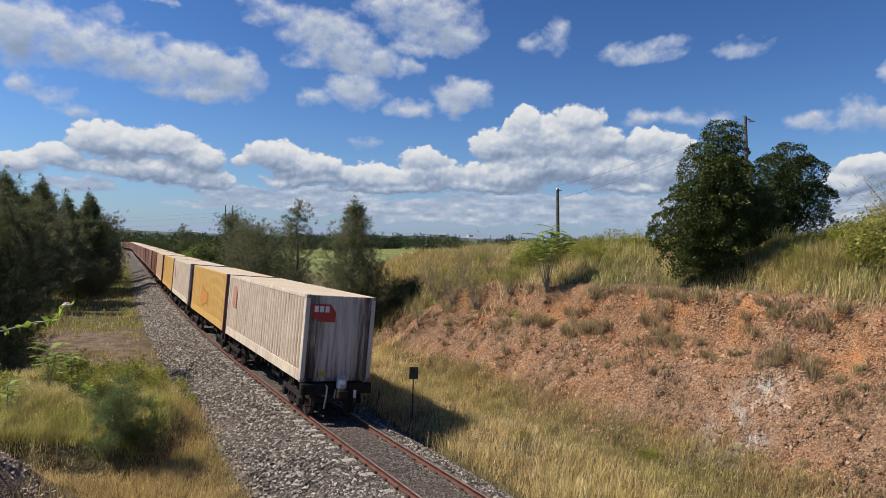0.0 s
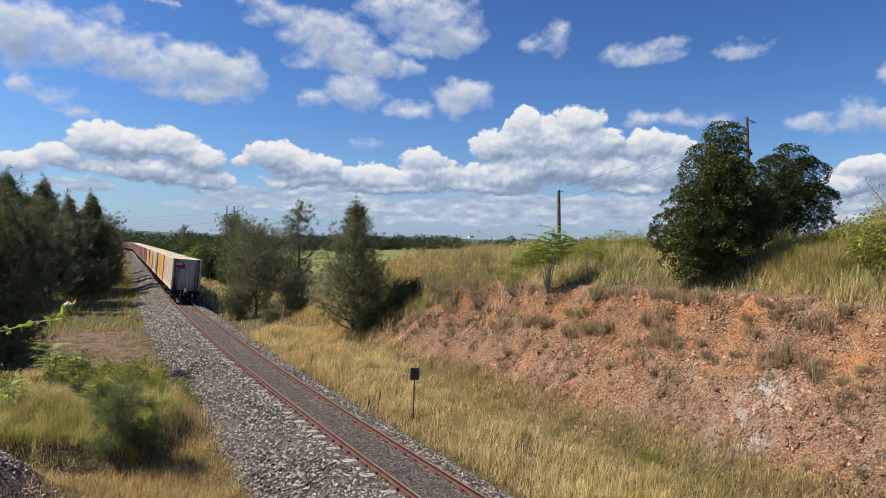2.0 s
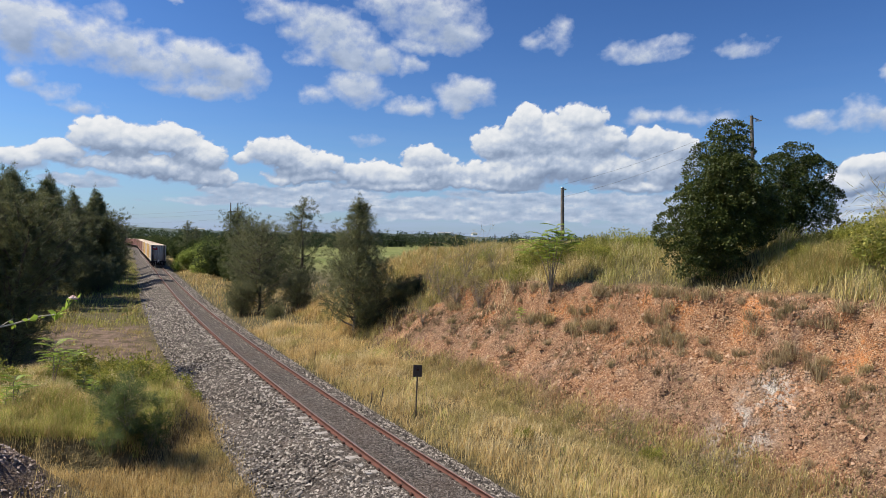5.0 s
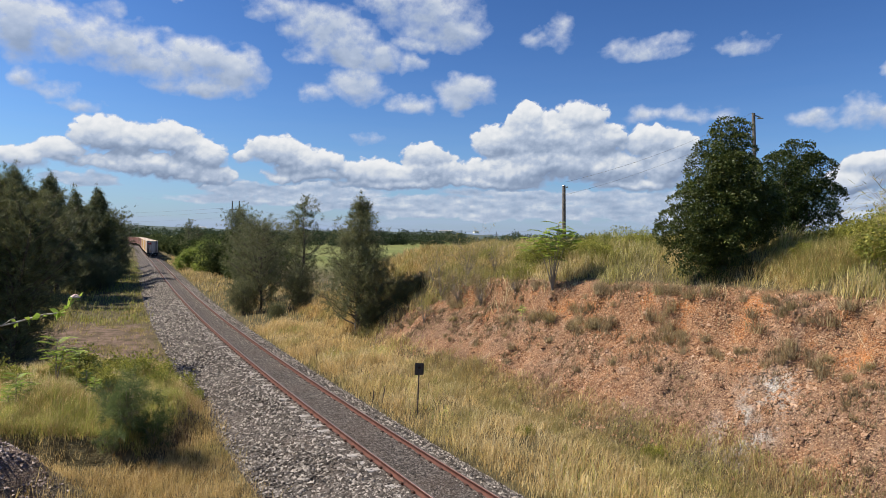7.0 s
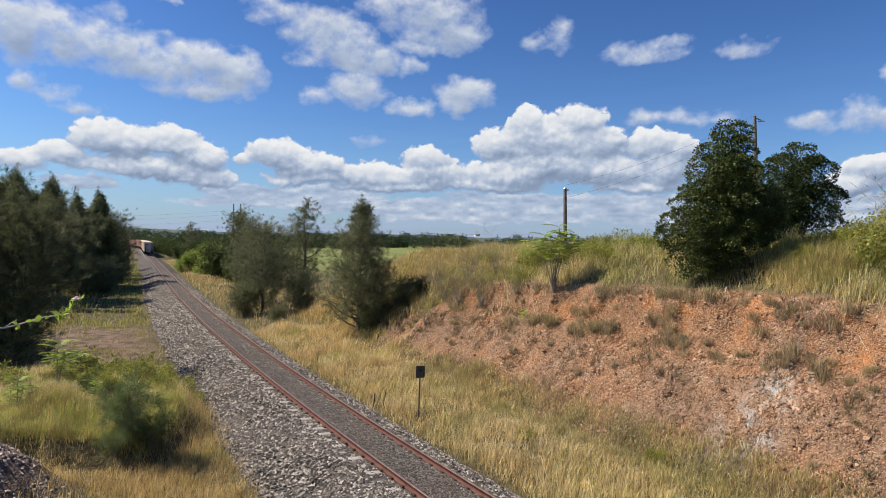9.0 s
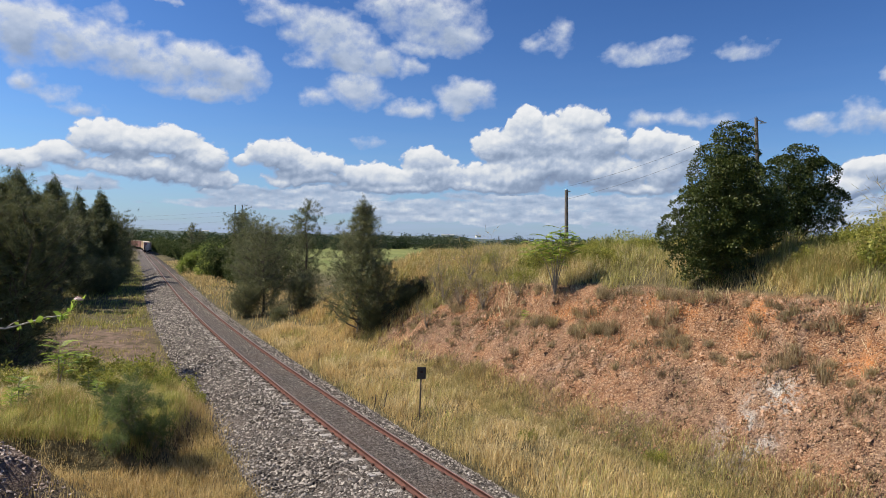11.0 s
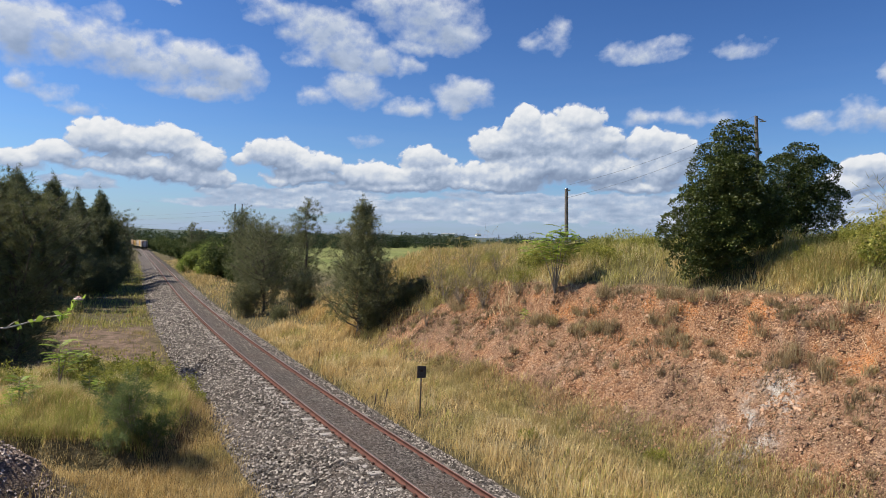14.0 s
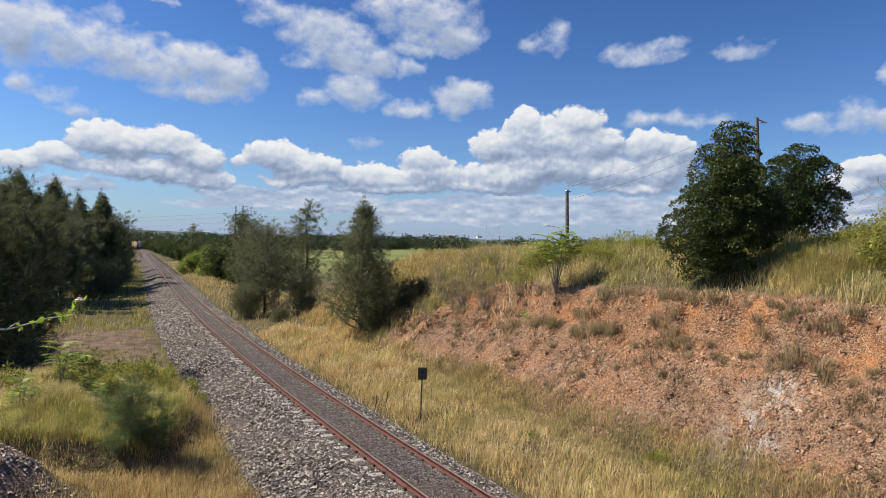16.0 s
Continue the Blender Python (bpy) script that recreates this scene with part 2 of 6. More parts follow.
def ground_height(x, y):
    """The height of the ground, and what covers it."""
    x, y = np.asarray(x, float), np.asarray(y, float)
    n, s = across(x, y)
    lump = fbm(x * 0.16, y * 0.16, 4)
    z = -0.85 + 0.35 * lump + line_z(s)
    # ditch and grass verge right of the line
    z = z + 0.3 * smooth(n, 2.5, 5.5) * (1 - smooth(n, 14, 30) * smooth(s, 45, 60))
    # the cut bank
    top = np.interp(s, BANK_S, BANK_H)
    share = np.clip((top + 0.6) / 4.5, 0, 1)
    wob = 1.1 * fbm(s * 0.22, n * 0.05 + 3, 4) + 0.5 * fbm(s * 0.9, n * 0.1, 3)
    u = np.clip((n - 7.3 + wob * 0.8) / 4.7, 0, 1)
    brow = 0.93 + 0.16 * fbm(s * 1.3, n * 0.2, 3)
    face = u ** 0.9 * 0.8 + 0.2 * smooth(u, brow - 0.07, brow)
    rill = (fbm(s * 0.8, n * 0.25, 4) * 0.55 + fbm(x * 2.1, y * 2.1, 3) * 0.44 + fbm(x * 4.3, y * 4.3, 2) * 0.26) * np.sin(np.pi * np.clip(u, 0, 1)) ** 0.7
    z = z + (top + 0.55) * face * (share > 0) + rill * share * 0.9
    z = z + share ** 0.6 * (1.75 * smooth(n, 11.0, 16.5) + 0.5 * smooth(n, 18, 30)) + share * 0.8 * smooth(n, 13, 19) * (1 - smooth(s, 6, 16))
    z = z - share * smooth(n, 60, 120) * 5.5
    # left of the line: a grassy mound, a spoil heap and a flat clearing
    left = smooth(-n, 3, 5)
    mound = np.exp(-(((x + 13.5) / 5.2) ** 2 + ((y - 24.0) / 4.6) ** 2) ** 1.3)
    z = z + left * 1.15 * mound * (1 + 0.9 * fbm(x * 0.5, y * 0.5, 3))
    heap = np.exp(-(((x + 11.6) / 2.3) ** 2 + ((y - 14.6) / 1.9) ** 2) ** 1.2)
    z = z + left * 2.0 * heap * (1 + 0.8 * fbm(x * 0.9, y * 0.9, 4)) + left * 0.35 * fbm(x * 2.5, y * 2.5, 3) * smooth(heap, 0.05, 0.4)
    shelf = smooth(y + 0.9 * fbm(x * 0.8, y * 0.3, 3), 17.75, 18.15) * (1 - smooth(y, 19, 23)) * smooth(x, -14.2, -12.6) * (1 - smooth(x, -9.0, -8.0))
    z = z + left * 0.75 * shelf
    soil = np.exp(-(((x + 8.9) / 1.3) ** 2 + ((y - 22.3) / 2.2) ** 2))
    z = z + left * 0.5 * soil
    # far country, a little lower, with a slow swell
    far = smooth(np.hypot(x, y), 140, 400)
    z = z * (1 - far) + far * (-1.2 + 1.0 * fbm(x * 0.004, y * 0.004, 3))
    # masks: bare bank, pale rock, orange scar; clearing, field, dark soil
    edge = 0.9 * fbm(x * 0.7, y * 0.7, 4)
    reach = np.interp(s, (20, 27, 32, 37, 40), (4.5, 4.4, 3.6, 1.8, 0.5))
    bare = smooth(u + edge * 0.25, 0.06, 0.2) * (1 - smooth(n - 7.3 + wob * 0.8 + edge * 2.2, reach, reach + 0.8)) * smooth(share, 0.12, 0.3)
    pale = bare * np.exp(-(((x - 8.75 - (y - 17.9) * 1.1) / 1.15) ** 2 + ((y - 17.9) / 1.25) ** 2)) * smooth(fbm(x * 2.2, y * 2.2, 4), -0.18, 0.1) * 1.6
    scar = bare * smooth(u + edge * 0.5, 0.55, 0.85)
    clear = smooth(-n + edge, 3.6, 4.6) * (1 - smooth(-n + edge * 2, 9.5, 12)) * smooth(s + edge * 5, 30, 36) * (1 - smooth(s + edge * 6, 46, 54)) * (1 - mound)
    field = smooth(y + 12 * edge, 90, 150) * smooth(n, 20, 40)
    dark = np.clip(1.4 * heap + 1.3 * soil, 0, 1) * left * smooth(edge, -0.35, 0.0)
    return z, (bare, np.clip(pale, 0, 1), scar), (clear, field, dark)


def build_ground():
    xs = steps((-4600, -1000, 300), (-1000, -200, 80), (-200, -60, 10), (-60, -20, 1.2), (-20, -3, 0.5), (-3, 20, 0.13), (20, 24, 0.25), (24, 50, 0.9), (50, 200, 10), (200, 1000, 80), (1000, 4600, 300))
    ys = steps((-400, -40, 40), (-40, 4, 3), (4, 10, 0.6), (10, 36, 0.15), (36, 46, 0.3), (46, 130, 0.9), (130, 400, 9), (400, 1000, 50), (1000, 4800, 200))
    X, Y = np.meshgrid(xs, ys)
    z, a, b = ground_height(X, Y)
    nx, ny = len(xs), len(ys)
    i = np.arange((ny - 1) * nx).reshape(ny - 1, nx)[:, :-1].ravel()
    faces = np.stack([i, i + 1, i + nx + 1, i + nx], 1)
    ob = np_mesh("ground", np.stack([X, Y, z], -1).reshape(-1, 3), faces, M_GROUND, smooth=True)
    for name, chans in (("cover", a), ("ground_kind", b)):
        col = np.ones((nx * ny, 4), np.float32)
        for k in range(3):
            col[:, k] = chans[k].ravel()
        ob.data.attributes.new(name, "FLOAT_COLOR", "POINT").data.foreach_set("color", col.ravel())
    return tagged(ob, "grassy ground with an orange cut bank and far green fields", "ground", kind="structure")


ground = build_ground()


def level(x, y):
    return ground_height(x, y)[0]


# ---- the railway ----
def build_ballast():
    ss = np.concatenate([np.arange(-20, 60, 0.35), np.arange(60, 420, 2.0)])
    prof = [(-3.7, -1.0), (-3.0, -0.8), (-2.5, -0.62), (-2.0, -0.4), (-1.65, -0.24), (-1.3, -0.215), (-0.95, -0.19), (-0.6, -0.155), (0.0, -0.145), (0.6, -0.15), (0.95, -0.15), (1.35, -0.17), (1.7, -0.3), (2.1, -0.5), (2.6, -0.75), (3.1, -0.95)]
    pn, pz = np.array(prof).T
    S, N = np.meshgrid(ss, pn, indexing="ij")
    Z = np.broadcast_to(pz, S.shape)
    amp = np.clip(np.abs(N) - 1.2, 0, 1)
    N2 = N + 0.35 * amp * fbm(S * 0.5, N, 3)
    P = on_line(S, N2, Z + 0.05 * fbm(S * 1.5, N * 2, 3))
    m = len(pn)
    i = np.arange((len(ss) - 1) * m).reshape(-1, m)[:, :-1].ravel()
    ob = np_mesh("ballast_bed", P.reshape(-1, 3), np.stack([i, i + 1, i + m + 1, i + m], 1), M_BALLAST, smooth=True)
    return tagged(ob, "grey crushed stone ballast bed under the track", "ballast", kind="structure")


build_ballast()


def chips(places, sizes, seed, flat=0.7, half=False):
    """Irregular eight-sided stones; half: without the buried underside."""
    r = rng(seed)
    k = len(places)
    base = np.array([(1, 0, 0), (-1, 0, 0), (0, 1, 0), (0, -1, 0), (0, 0, 1), (0, 0, -1)], float)
    v = np.broadcast_to(base, (k, 6, 3)) * (0.65 + 0.7 * r.rand(k, 6, 1))
    v = v + (r.rand(k, 6, 3) - 0.5) * 0.55
    ang = r.rand(k) * 6.283
    c, s = np.cos(ang)[:, None], np.sin(ang)[:, None]
    tip = (r.rand(k, 1) - 0.5) * 1.6
    x, y, z = v[..., 0], v[..., 1], v[..., 2] * flat
    x, z = x * np.cos(tip) - z * np.sin(tip), x * np.sin(tip) + z * np.cos(tip)
    w = np.stack([x * c - y * s, x * s + y * c, z], -1) * np.asarray(sizes)[:, None, None] + places[:, None, :]
    f = np.array([(0, 2, 4), (2, 1, 4), (1, 3, 4), (3, 0, 4), (2, 0, 5), (1, 2, 5), (3, 1, 5), (0, 3, 5)])
    faces = (np.arange(k)[:, None, None] * 6 + (f[:4] if half else f)).reshape(-1, 3)
    return w.reshape(-1, 3), faces


def build_stones():
    r = rng(11)
    k = 90000
    s = 11 + 95 * r.rand(k) ** 2.1
    n = -3.7 + 6.4 * r.rand(k)
    z = np.interp(n, (-3.7, -3.0, -2.5, -2, -1.65, -1.3, 1.35, 1.7, 2.1, 2.7), (-1.0, -0.8, -0.62, -0.4, -0.25, -0.225, -0.17, -0.3, -0.5, -0.8))
    keep = (np.abs(np.abs(n) - 0.75) > 0.1)
    s, n, z = s[keep], n[keep], z[keep]
    size = (0.026 + 0.04 * r.rand(len(s))) * np.clip(0.8 + s / 80, 1, 1.5)
    size = np.where(np.abs(n) < 0.7, size * 0.85, size)
    v, f = chips(on_line(s, n, z + 0.012), size, 12, 0.75, True)
    return tagged(np_mesh("ballast_stones", v, f, M_STONE), "loose angular grey ballast stones beside the rails", "stones", kind="stuff")


build_stones()

track = thing("railway_track", None, "single railway track with rusted rails on weathered sleepers", "track", kind="structure")


def build_rail(n):
    prof = [(-0.035, 0.0), (0.035, 0.0), (0.036, -0.035), (0.01, -0.05), (0.009, -0.135), (0.068, -0.15), (0.068, -0.165), (-0.068, -0.165), (-0.068, -0.15), (-0.009, -0.135), (-0.01, -0.05), (-0.036, -0.035)]
    ss = np.concatenate([np.arange(-20, 100, 1.0), np.arange(100, 422, 4.0)])
    pn, pz = np.array(prof).T
    P = on_line(ss[:, None], n + pn[None], pz[None]).reshape(-1, 3)
    m = len(prof)
    i = (np.arange(len(ss) - 1)[:, None] * m + np.arange(m)[None])
    j = (np.arange(len(ss) - 1)[:, None] * m + (np.arange(m)[None] + 1) % m)
    ob = np_mesh("rail", P, np.stack([i, j, j + m, i + m], -1).reshape(-1, 4), M_RAIL, track)
    ob.data.materials.append(M_HEAD)
    ob.data.polygons.foreach_set("material_index", np.tile(np.arange(m) == 0, len(ss) - 1).astype(np.int32))


build_rail(-0.7525)
build_rail(0.7525)


def build_sleepers():
    r = rng(21)
    bm = box(bmesh.new(), -1.25, 1.25, -0.12, 0.12, -0.14, 0.0, 0.015)
    mesh = bpy.data.meshes.new("sleeper")
    bm.to_mesh(mesh)
    bm.free()
    mesh.materials.append(M_SLEEPER)
    bm = bmesh.new()
    for side in (-1, 1):
        for inner in (-1, 1):
            x = side * 0.7525 + inner * 0.095
            box(bm, x - 0.035, x + 0.035, -0.06, 0.06, -0.01, 0.05, 0.012)
    clip = bpy.data.meshes.new("rail_clips")
    bm.to_mesh(clip)
    bm.free()
    clip.materials.append(M_CLIP)
    start = float(length_at(8.0))
    far_v, far_f = [], []
    for k in range(640):
        s = float(y_at(start + 0.613 * k))
        if s > 330:
            break
        p = on_line(s, 0, -0.168 - 0.035 * float(smooth(s, 45, 75)))
        dx = float(line_dx(s))
        m = Matrix.Translation(p) @ Euler((0, float(np.arctan(cant(s))), -math.atan(dx) + radians(r.uniform(-1.2, 1.2)))).to_matrix().to_4x4()
        if k < 200:
            for name, data, up in (("sleeper", mesh, r.uniform(-0.04, 0.002)), ("rail_clips", clip, 0.0)):
                ob = new(name, data)
                ob.parent = track
                ob.matrix_basis = m @ Matrix.Translation((0, 0, up))
        else:
            c = np.array([m @ v.co for v in mesh.vertices])
            far_f.append(np.array([[*pl.vertices][:3] for pl in mesh.polygons] + [[pl.vertices[0], pl.vertices[2], pl.vertices[3]] for pl in mesh.polygons if len(pl.vertices) > 3]) + len(far_v) * len(c))
            far_v.append(c)
    ob = np_mesh("sleeper_row", np.concatenate(far_v), np.concatenate(far_f), M_SLEEPER, track)
    tagged(ob, kind="stuff")


build_sleepers()

# ---- the freight train ----
def painted(name, base, worn, streak, rust, grime=0.5, rough=0.6, groove_dirt_shade=None):
    """Old paint on steel: streaks down the panel, blotches, rust; grooves tinted with dirt and shade."""
    n = Nodes(name)
    co = n.coords()
    flow = n.add("Mapping", None, Vector=co)
    flow.inputs["Scale"].default_value = (5.0, 5.0, 0.35)
    runs = n.noise(1.6, 5, flow.outputs[0], 0.65)
    big, small = n.noise(0.9, 5), n.noise(22, 4)
    col = n.mix(n.fit(big, 0.38, 0.66), base, worn)
    col = n.mix(n.fit(runs, 0.5, 0.74, 0, grime), col, streak)
    col = n.mix(n.fit(n.math("ADD", n.math("MULTIPLY", small, 0.5), n.math("MULTIPLY", runs, 0.5)), 0.58, 0.68, 0, 0.8), col, rust)
    # recessed ribs coloured darker: groove dirt plus the recess's shade put into the paint
    if groove_dirt_shade:
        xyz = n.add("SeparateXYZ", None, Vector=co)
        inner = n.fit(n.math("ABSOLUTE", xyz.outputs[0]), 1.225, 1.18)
        col = n.mix(n.math("MULTIPLY", inner, n.fit(runs, 0.25, 0.6, 0.35, 0.95)), col, groove_dirt_shade)
    return n.done(col, n.fit(runs, 0.3, 0.7, rough - 0.1, rough + 0.2), n.bump(small, 0.15, 0.004), 0.0, 0.35)


M_CREAM = painted("cream_paint", (0.62, 0.53, 0.42), (0.5, 0.41, 0.32), (0.24, 0.15, 0.1), (0.22, 0.11, 0.065), 0.7)


def sooty():
    """Cream paint under thick soot, worst along the edges and low down."""
    n = Nodes("sooty_cream_paint")
    co = n.coords()
    flow = n.add("Mapping", None, Vector=co)
    flow.inputs["Scale"].default_value = (4.0, 4.0, 0.3)
    runs = n.noise(1.7, 5, flow.outputs[0], 0.65)
    xyz = n.add("SeparateXYZ", None, Vector=co)
    rim = n.fit(n.math("ABSOLUTE", xyz.outputs[0]), 0.45, 1.2)
    low = n.fit(xyz.outputs[2], 2.6, 1.2)
    soot = n.math("ADD", n.math("MULTIPLY", rim, 0.55), n.math("ADD", n.math("MULTIPLY", low, 0.22), n.fit(runs, 0.35, 0.7, -0.1, 0.45)))
    col = n.ramp(soot, [(0.0, (0.58, 0.52, 0.47)), (0.3, (0.42, 0.36, 0.32)), (0.58, (0.13, 0.085, 0.065)), (0.88, (0.022, 0.015, 0.012))])
    return n.done(col, 0.75, n.bump(n.noise(22, 4), 0.15, 0.004), 0.0, 0.3)


M_GRIME = sooty()
M_YELLOW = painted("yellow_paint", (0.55, 0.32, 0.08), (0.52, 0.33, 0.12), (0.3, 0.17, 0.07), (0.24, 0.12, 0.05), 0.6)
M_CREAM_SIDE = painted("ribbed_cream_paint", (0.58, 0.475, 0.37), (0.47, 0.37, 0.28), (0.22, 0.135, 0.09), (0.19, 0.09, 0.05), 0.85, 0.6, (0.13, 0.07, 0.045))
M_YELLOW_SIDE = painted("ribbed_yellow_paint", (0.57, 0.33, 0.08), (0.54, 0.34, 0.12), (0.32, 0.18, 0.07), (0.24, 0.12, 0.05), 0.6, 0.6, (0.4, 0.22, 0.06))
M_TAN = painted("tan_paint", (0.55, 0.36, 0.22), (0.48, 0.32, 0.22), (0.25, 0.15, 0.1), (0.2, 0.1, 0.06), 0.5)
M_BROWN = painted("brown_paint", (0.16, 0.07, 0.05), (0.21, 0.1, 0.07), (0.08, 0.04, 0.03), (0.2, 0.08, 0.04), 0.5)
M_ROSE = painted("faded_red_paint", (0.24, 0.11, 0.09), (0.29, 0.15, 0.12), (0.16, 0.08, 0.06), (0.2, 0.09, 0.05), 0.5)
M_ROOF = painted("dusty_roof_paint", (0.52, 0.42, 0.3), (0.6, 0.5, 0.38), (0.36, 0.27, 0.19), (0.3, 0.19, 0.11), 0.4, 0.7)
M_FADED = painted("faded_sign_paint", (0.4, 0.12, 0.09), (0.45, 0.24, 0.18), (0.5, 0.38, 0.3), (0.3, 0.12, 0.09), 0.9)
M_OCHRE = painted("faded_orange_paint", (0.44, 0.17, 0.035), (0.5, 0.24, 0.06), (0.54, 0.32, 0.09), (0.4, 0.2, 0.06), 0.6)
M_RED = plain("red_plate", (0.34, 0.03, 0.03), (0.42, 0.06, 0.05), 3, 30, 0.6, 0.1)
M_WHITE = plain("white_marking", (0.6, 0.58, 0.56), (0.75, 0.73, 0.7), 4, 30, 0.6, 0.1)
M_DARK = plain("dirty_black_steel", (0.014, 0.012, 0.011), (0.035, 0.029, 0.026), 4, 40, 0.85, 0.3, 0.006, 0.0, None, 0.1)
M_WHEEL = plain("wheel_steel", (0.05, 0.035, 0.03), (0.11, 0.08, 0.07), 5, 40, 0.5, 0.2, 0.004, 0.6)
M_GREYBOX = plain("grey_marker_case", (0.3, 0.3, 0.31), (0.45, 0.45, 0.46), 5, 40, 0.5, 0.1)
M_STICKER = plain("yellow_sticker", (0.38, 0.27, 0.03), (0.48, 0.34, 0.05), 5, 40, 0.5, 0.1)

C_L, C_W, C_H, DECK = 12.19, 2.5, 2.9, 1.166


def wave(length, pitch, depth):
    """A trapezoid wave along a panel: places and depths."""
    k = max(1, round(length / pitch))
    p = length / k
    u, d = [0.0], [0.0]
    for i in range(k):
        u += [p * (i + 0.34), p * (i + 0.5), p * (i + 0.78), p * (i + 0.94)]
        d += [0.0, depth, depth, 0.0]
    return np.array(u + [length]), np.array(d + [0.0])


def panel(name, length, z0, z1, pitch, depth, place, material, parent, label=""):
    u, d = wave(length, pitch, depth)
    a = np.array([place(uu, dd, z0) for uu, dd in zip(u, d)])
    b = np.array([place(uu, dd, z1) for uu, dd in zip(u, d)])
    m = len(u)
    i = np.arange(m - 1)
    return np_mesh(name, np.concatenate([a, b]), np.stack([i, i + 1, i + 1 + m, i + m], 1), material, parent, label)


def build_container(paint, end_paint, label, logo="", patch=None):
    c = thing("freight_container", None, label, "container", "containers on the train")
    w, h, L = C_W / 2, C_H, C_L / 2
    z0, z1 = DECK, DECK + C_H
    for s in (-1, 1):
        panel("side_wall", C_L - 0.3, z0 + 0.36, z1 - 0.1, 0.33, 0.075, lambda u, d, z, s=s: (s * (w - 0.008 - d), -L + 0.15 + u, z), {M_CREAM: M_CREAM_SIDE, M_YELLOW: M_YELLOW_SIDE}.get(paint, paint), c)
        part("bottom_rail", box(bmesh.new(), s * w - 0.05 * (s > 0), s * w + 0.05 * (s < 0), -L + 0.15, L - 0.15, z0 + 0.02, z0 + 0.38, 0.01), paint, c)
        part("top_rail", box(bmesh.new(), s * w - 0.06 * (s > 0), s * w + 0.06 * (s < 0), -L + 0.15, L - 0.15, z1 - 0.12, z1, 0.01), paint, c)
    panel("end_wall", C_W - 0.28, z0 + 0.12, z1 - 0.1, 0.3, 0.04, lambda u, d, z: (-w + 0.14 + u, L - 0.02 - d, z), end_paint, c)
    panel("rear_wall", C_W - 0.28, z0 + 0.12, z1 - 0.1, 0.3, 0.04, lambda u, d, z: (-w + 0.14 + u, -L + 0.02 + d, z), end_paint, c)
    u, d = wave(C_L - 0.1, 0.5, 0.012)
    xs = (-w + 0.03, w - 0.03)
    V = np.array([(x, -L + 0.05 + uu, z1 - 0.008 - dd) for x in xs for uu, dd in zip(u, d)])
    m = len(u)
    i = np.arange(m - 1)
    np_mesh("roof", V, np.stack([i, i + m, i + m + 1, i + 1], 1), M_ROOF, c, "dusty steel roof")
    post = box(bmesh.new(), -0.075, 0.075, -0.075, 0.075, z0, z1 - 0.002, 0.012)
    pm = bpy.data.meshes.new("corner_post")
    post.to_mesh(pm)
    post.free()
    cast = box(bmesh.new(), -0.09, 0.09, -0.09, 0.09, -0.06, 0.06, 0.014)
    cm = bpy.data.meshes.new("corner_casting")
    cast.to_mesh(cm)
    cast.free()
    for sx in (-1, 1):
        for sy in (-1, 1):
            ob = link_mesh("corner_post", pm, end_paint if sy < 0 else paint, c)
            ob.location = (sx * (w - 0.077), sy * (L - 0.077), 0)
            for z in (z0 + 0.06, z1 - 0.055):
                ob = link_mesh("corner_casting", cm, end_paint, c)
                ob.location = (sx * (w - 0.085), sy * (L - 0.085), z)
    for sy in (-1, 1):
        for z, hh in ((z0 + 0.07, 0.06), (z1 - 0.06, 0.05)):
            part("end_rail", box(bmesh.new(), -w + 0.15, w - 0.15, sy * (L - 0.06) - 0.04, sy * (L - 0.06) + 0.04, z - hh, z + hh, 0.01), end_paint, c)
    part("floor", box(bmesh.new(), -w + 0.05, w - 0.05, -L + 0.05, L - 0.05, z0 + 0.05, z0 + 0.13), M_DARK, c)

    def plate(name, pts, depth, place, mat, lab=""):
        bm = bmesh.new()
        a = [bm.verts.new(place(u, v, 0)) for u, v in pts]
        b = [bm.verts.new(place(u, v, depth)) for u, v in pts]
        bm.faces.new(a)
        bm.faces.new(b[::-1])
        for k in range(len(pts)):
            bm.faces.new((a[k], a[k - 1], b[k - 1], b[k]))
        bmesh.ops.recalc_face_normals(bm, faces=bm.faces)
        return part(name, bm, mat, c, lab)

    if logo:
        rear = lambda u, v, d: (-w + 0.2 + u, -L + 0.008 - d, z1 - 0.3 - v)
        side = lambda u, v, d: (-w + 0.0 - d, L - 1.1 - u, z1 - 0.42 - v)
        hexa = [(0, 0), (0.66, 0), (0.86, 0.26), (0.86, 0.6), (0.28, 0.58), (0.02, 0.4)]
        sides = [(0, 0.1), (0.55, 0), (0.75, 0.25), (0.75, 1.05), (0.25, 1.05), (0.0, 0.8)]
        if logo == "both":
            plate("logo_plate", hexa, 0.012, rear, M_RED, "faded red painted sign plate")
            for k in range(3):
                x = 0.1 + 0.19 * k
                plate("logo_mark", [(x, 0.06), (x + 0.14, 0.06), (x + 0.14, 0.27), (x, 0.27)], 0.006, lambda u, v, d: rear(u, v, 0.012 + d), M_WHITE)
            plate("sticker", [(0.42, 2.25), (0.62, 2.25), (0.62, 2.42), (0.42, 2.42)], 0.006, rear, M_STICKER)
        plate("side_logo", sides, 0.008, side, M_FADED if logo != "yellow" else M_OCHRE, "worn painted sign patch")
    if patch:
        side = lambda u, v, d: (-w - d, 2.1 - u, z0 + 1.55 - v)
        plate("worn_patch", [(0.0, 0.1), (0.7, -0.35), (1.3, 0.0), (2.4, -0.05), (2.9, 0.35), (2.4, 0.7), (1.5, 0.75), (1.1, 1.0), (0.4, 0.95), (0.05, 0.6)], 0.006, side, patch, "faded orange painted patch")
    return c


WHEELS = []


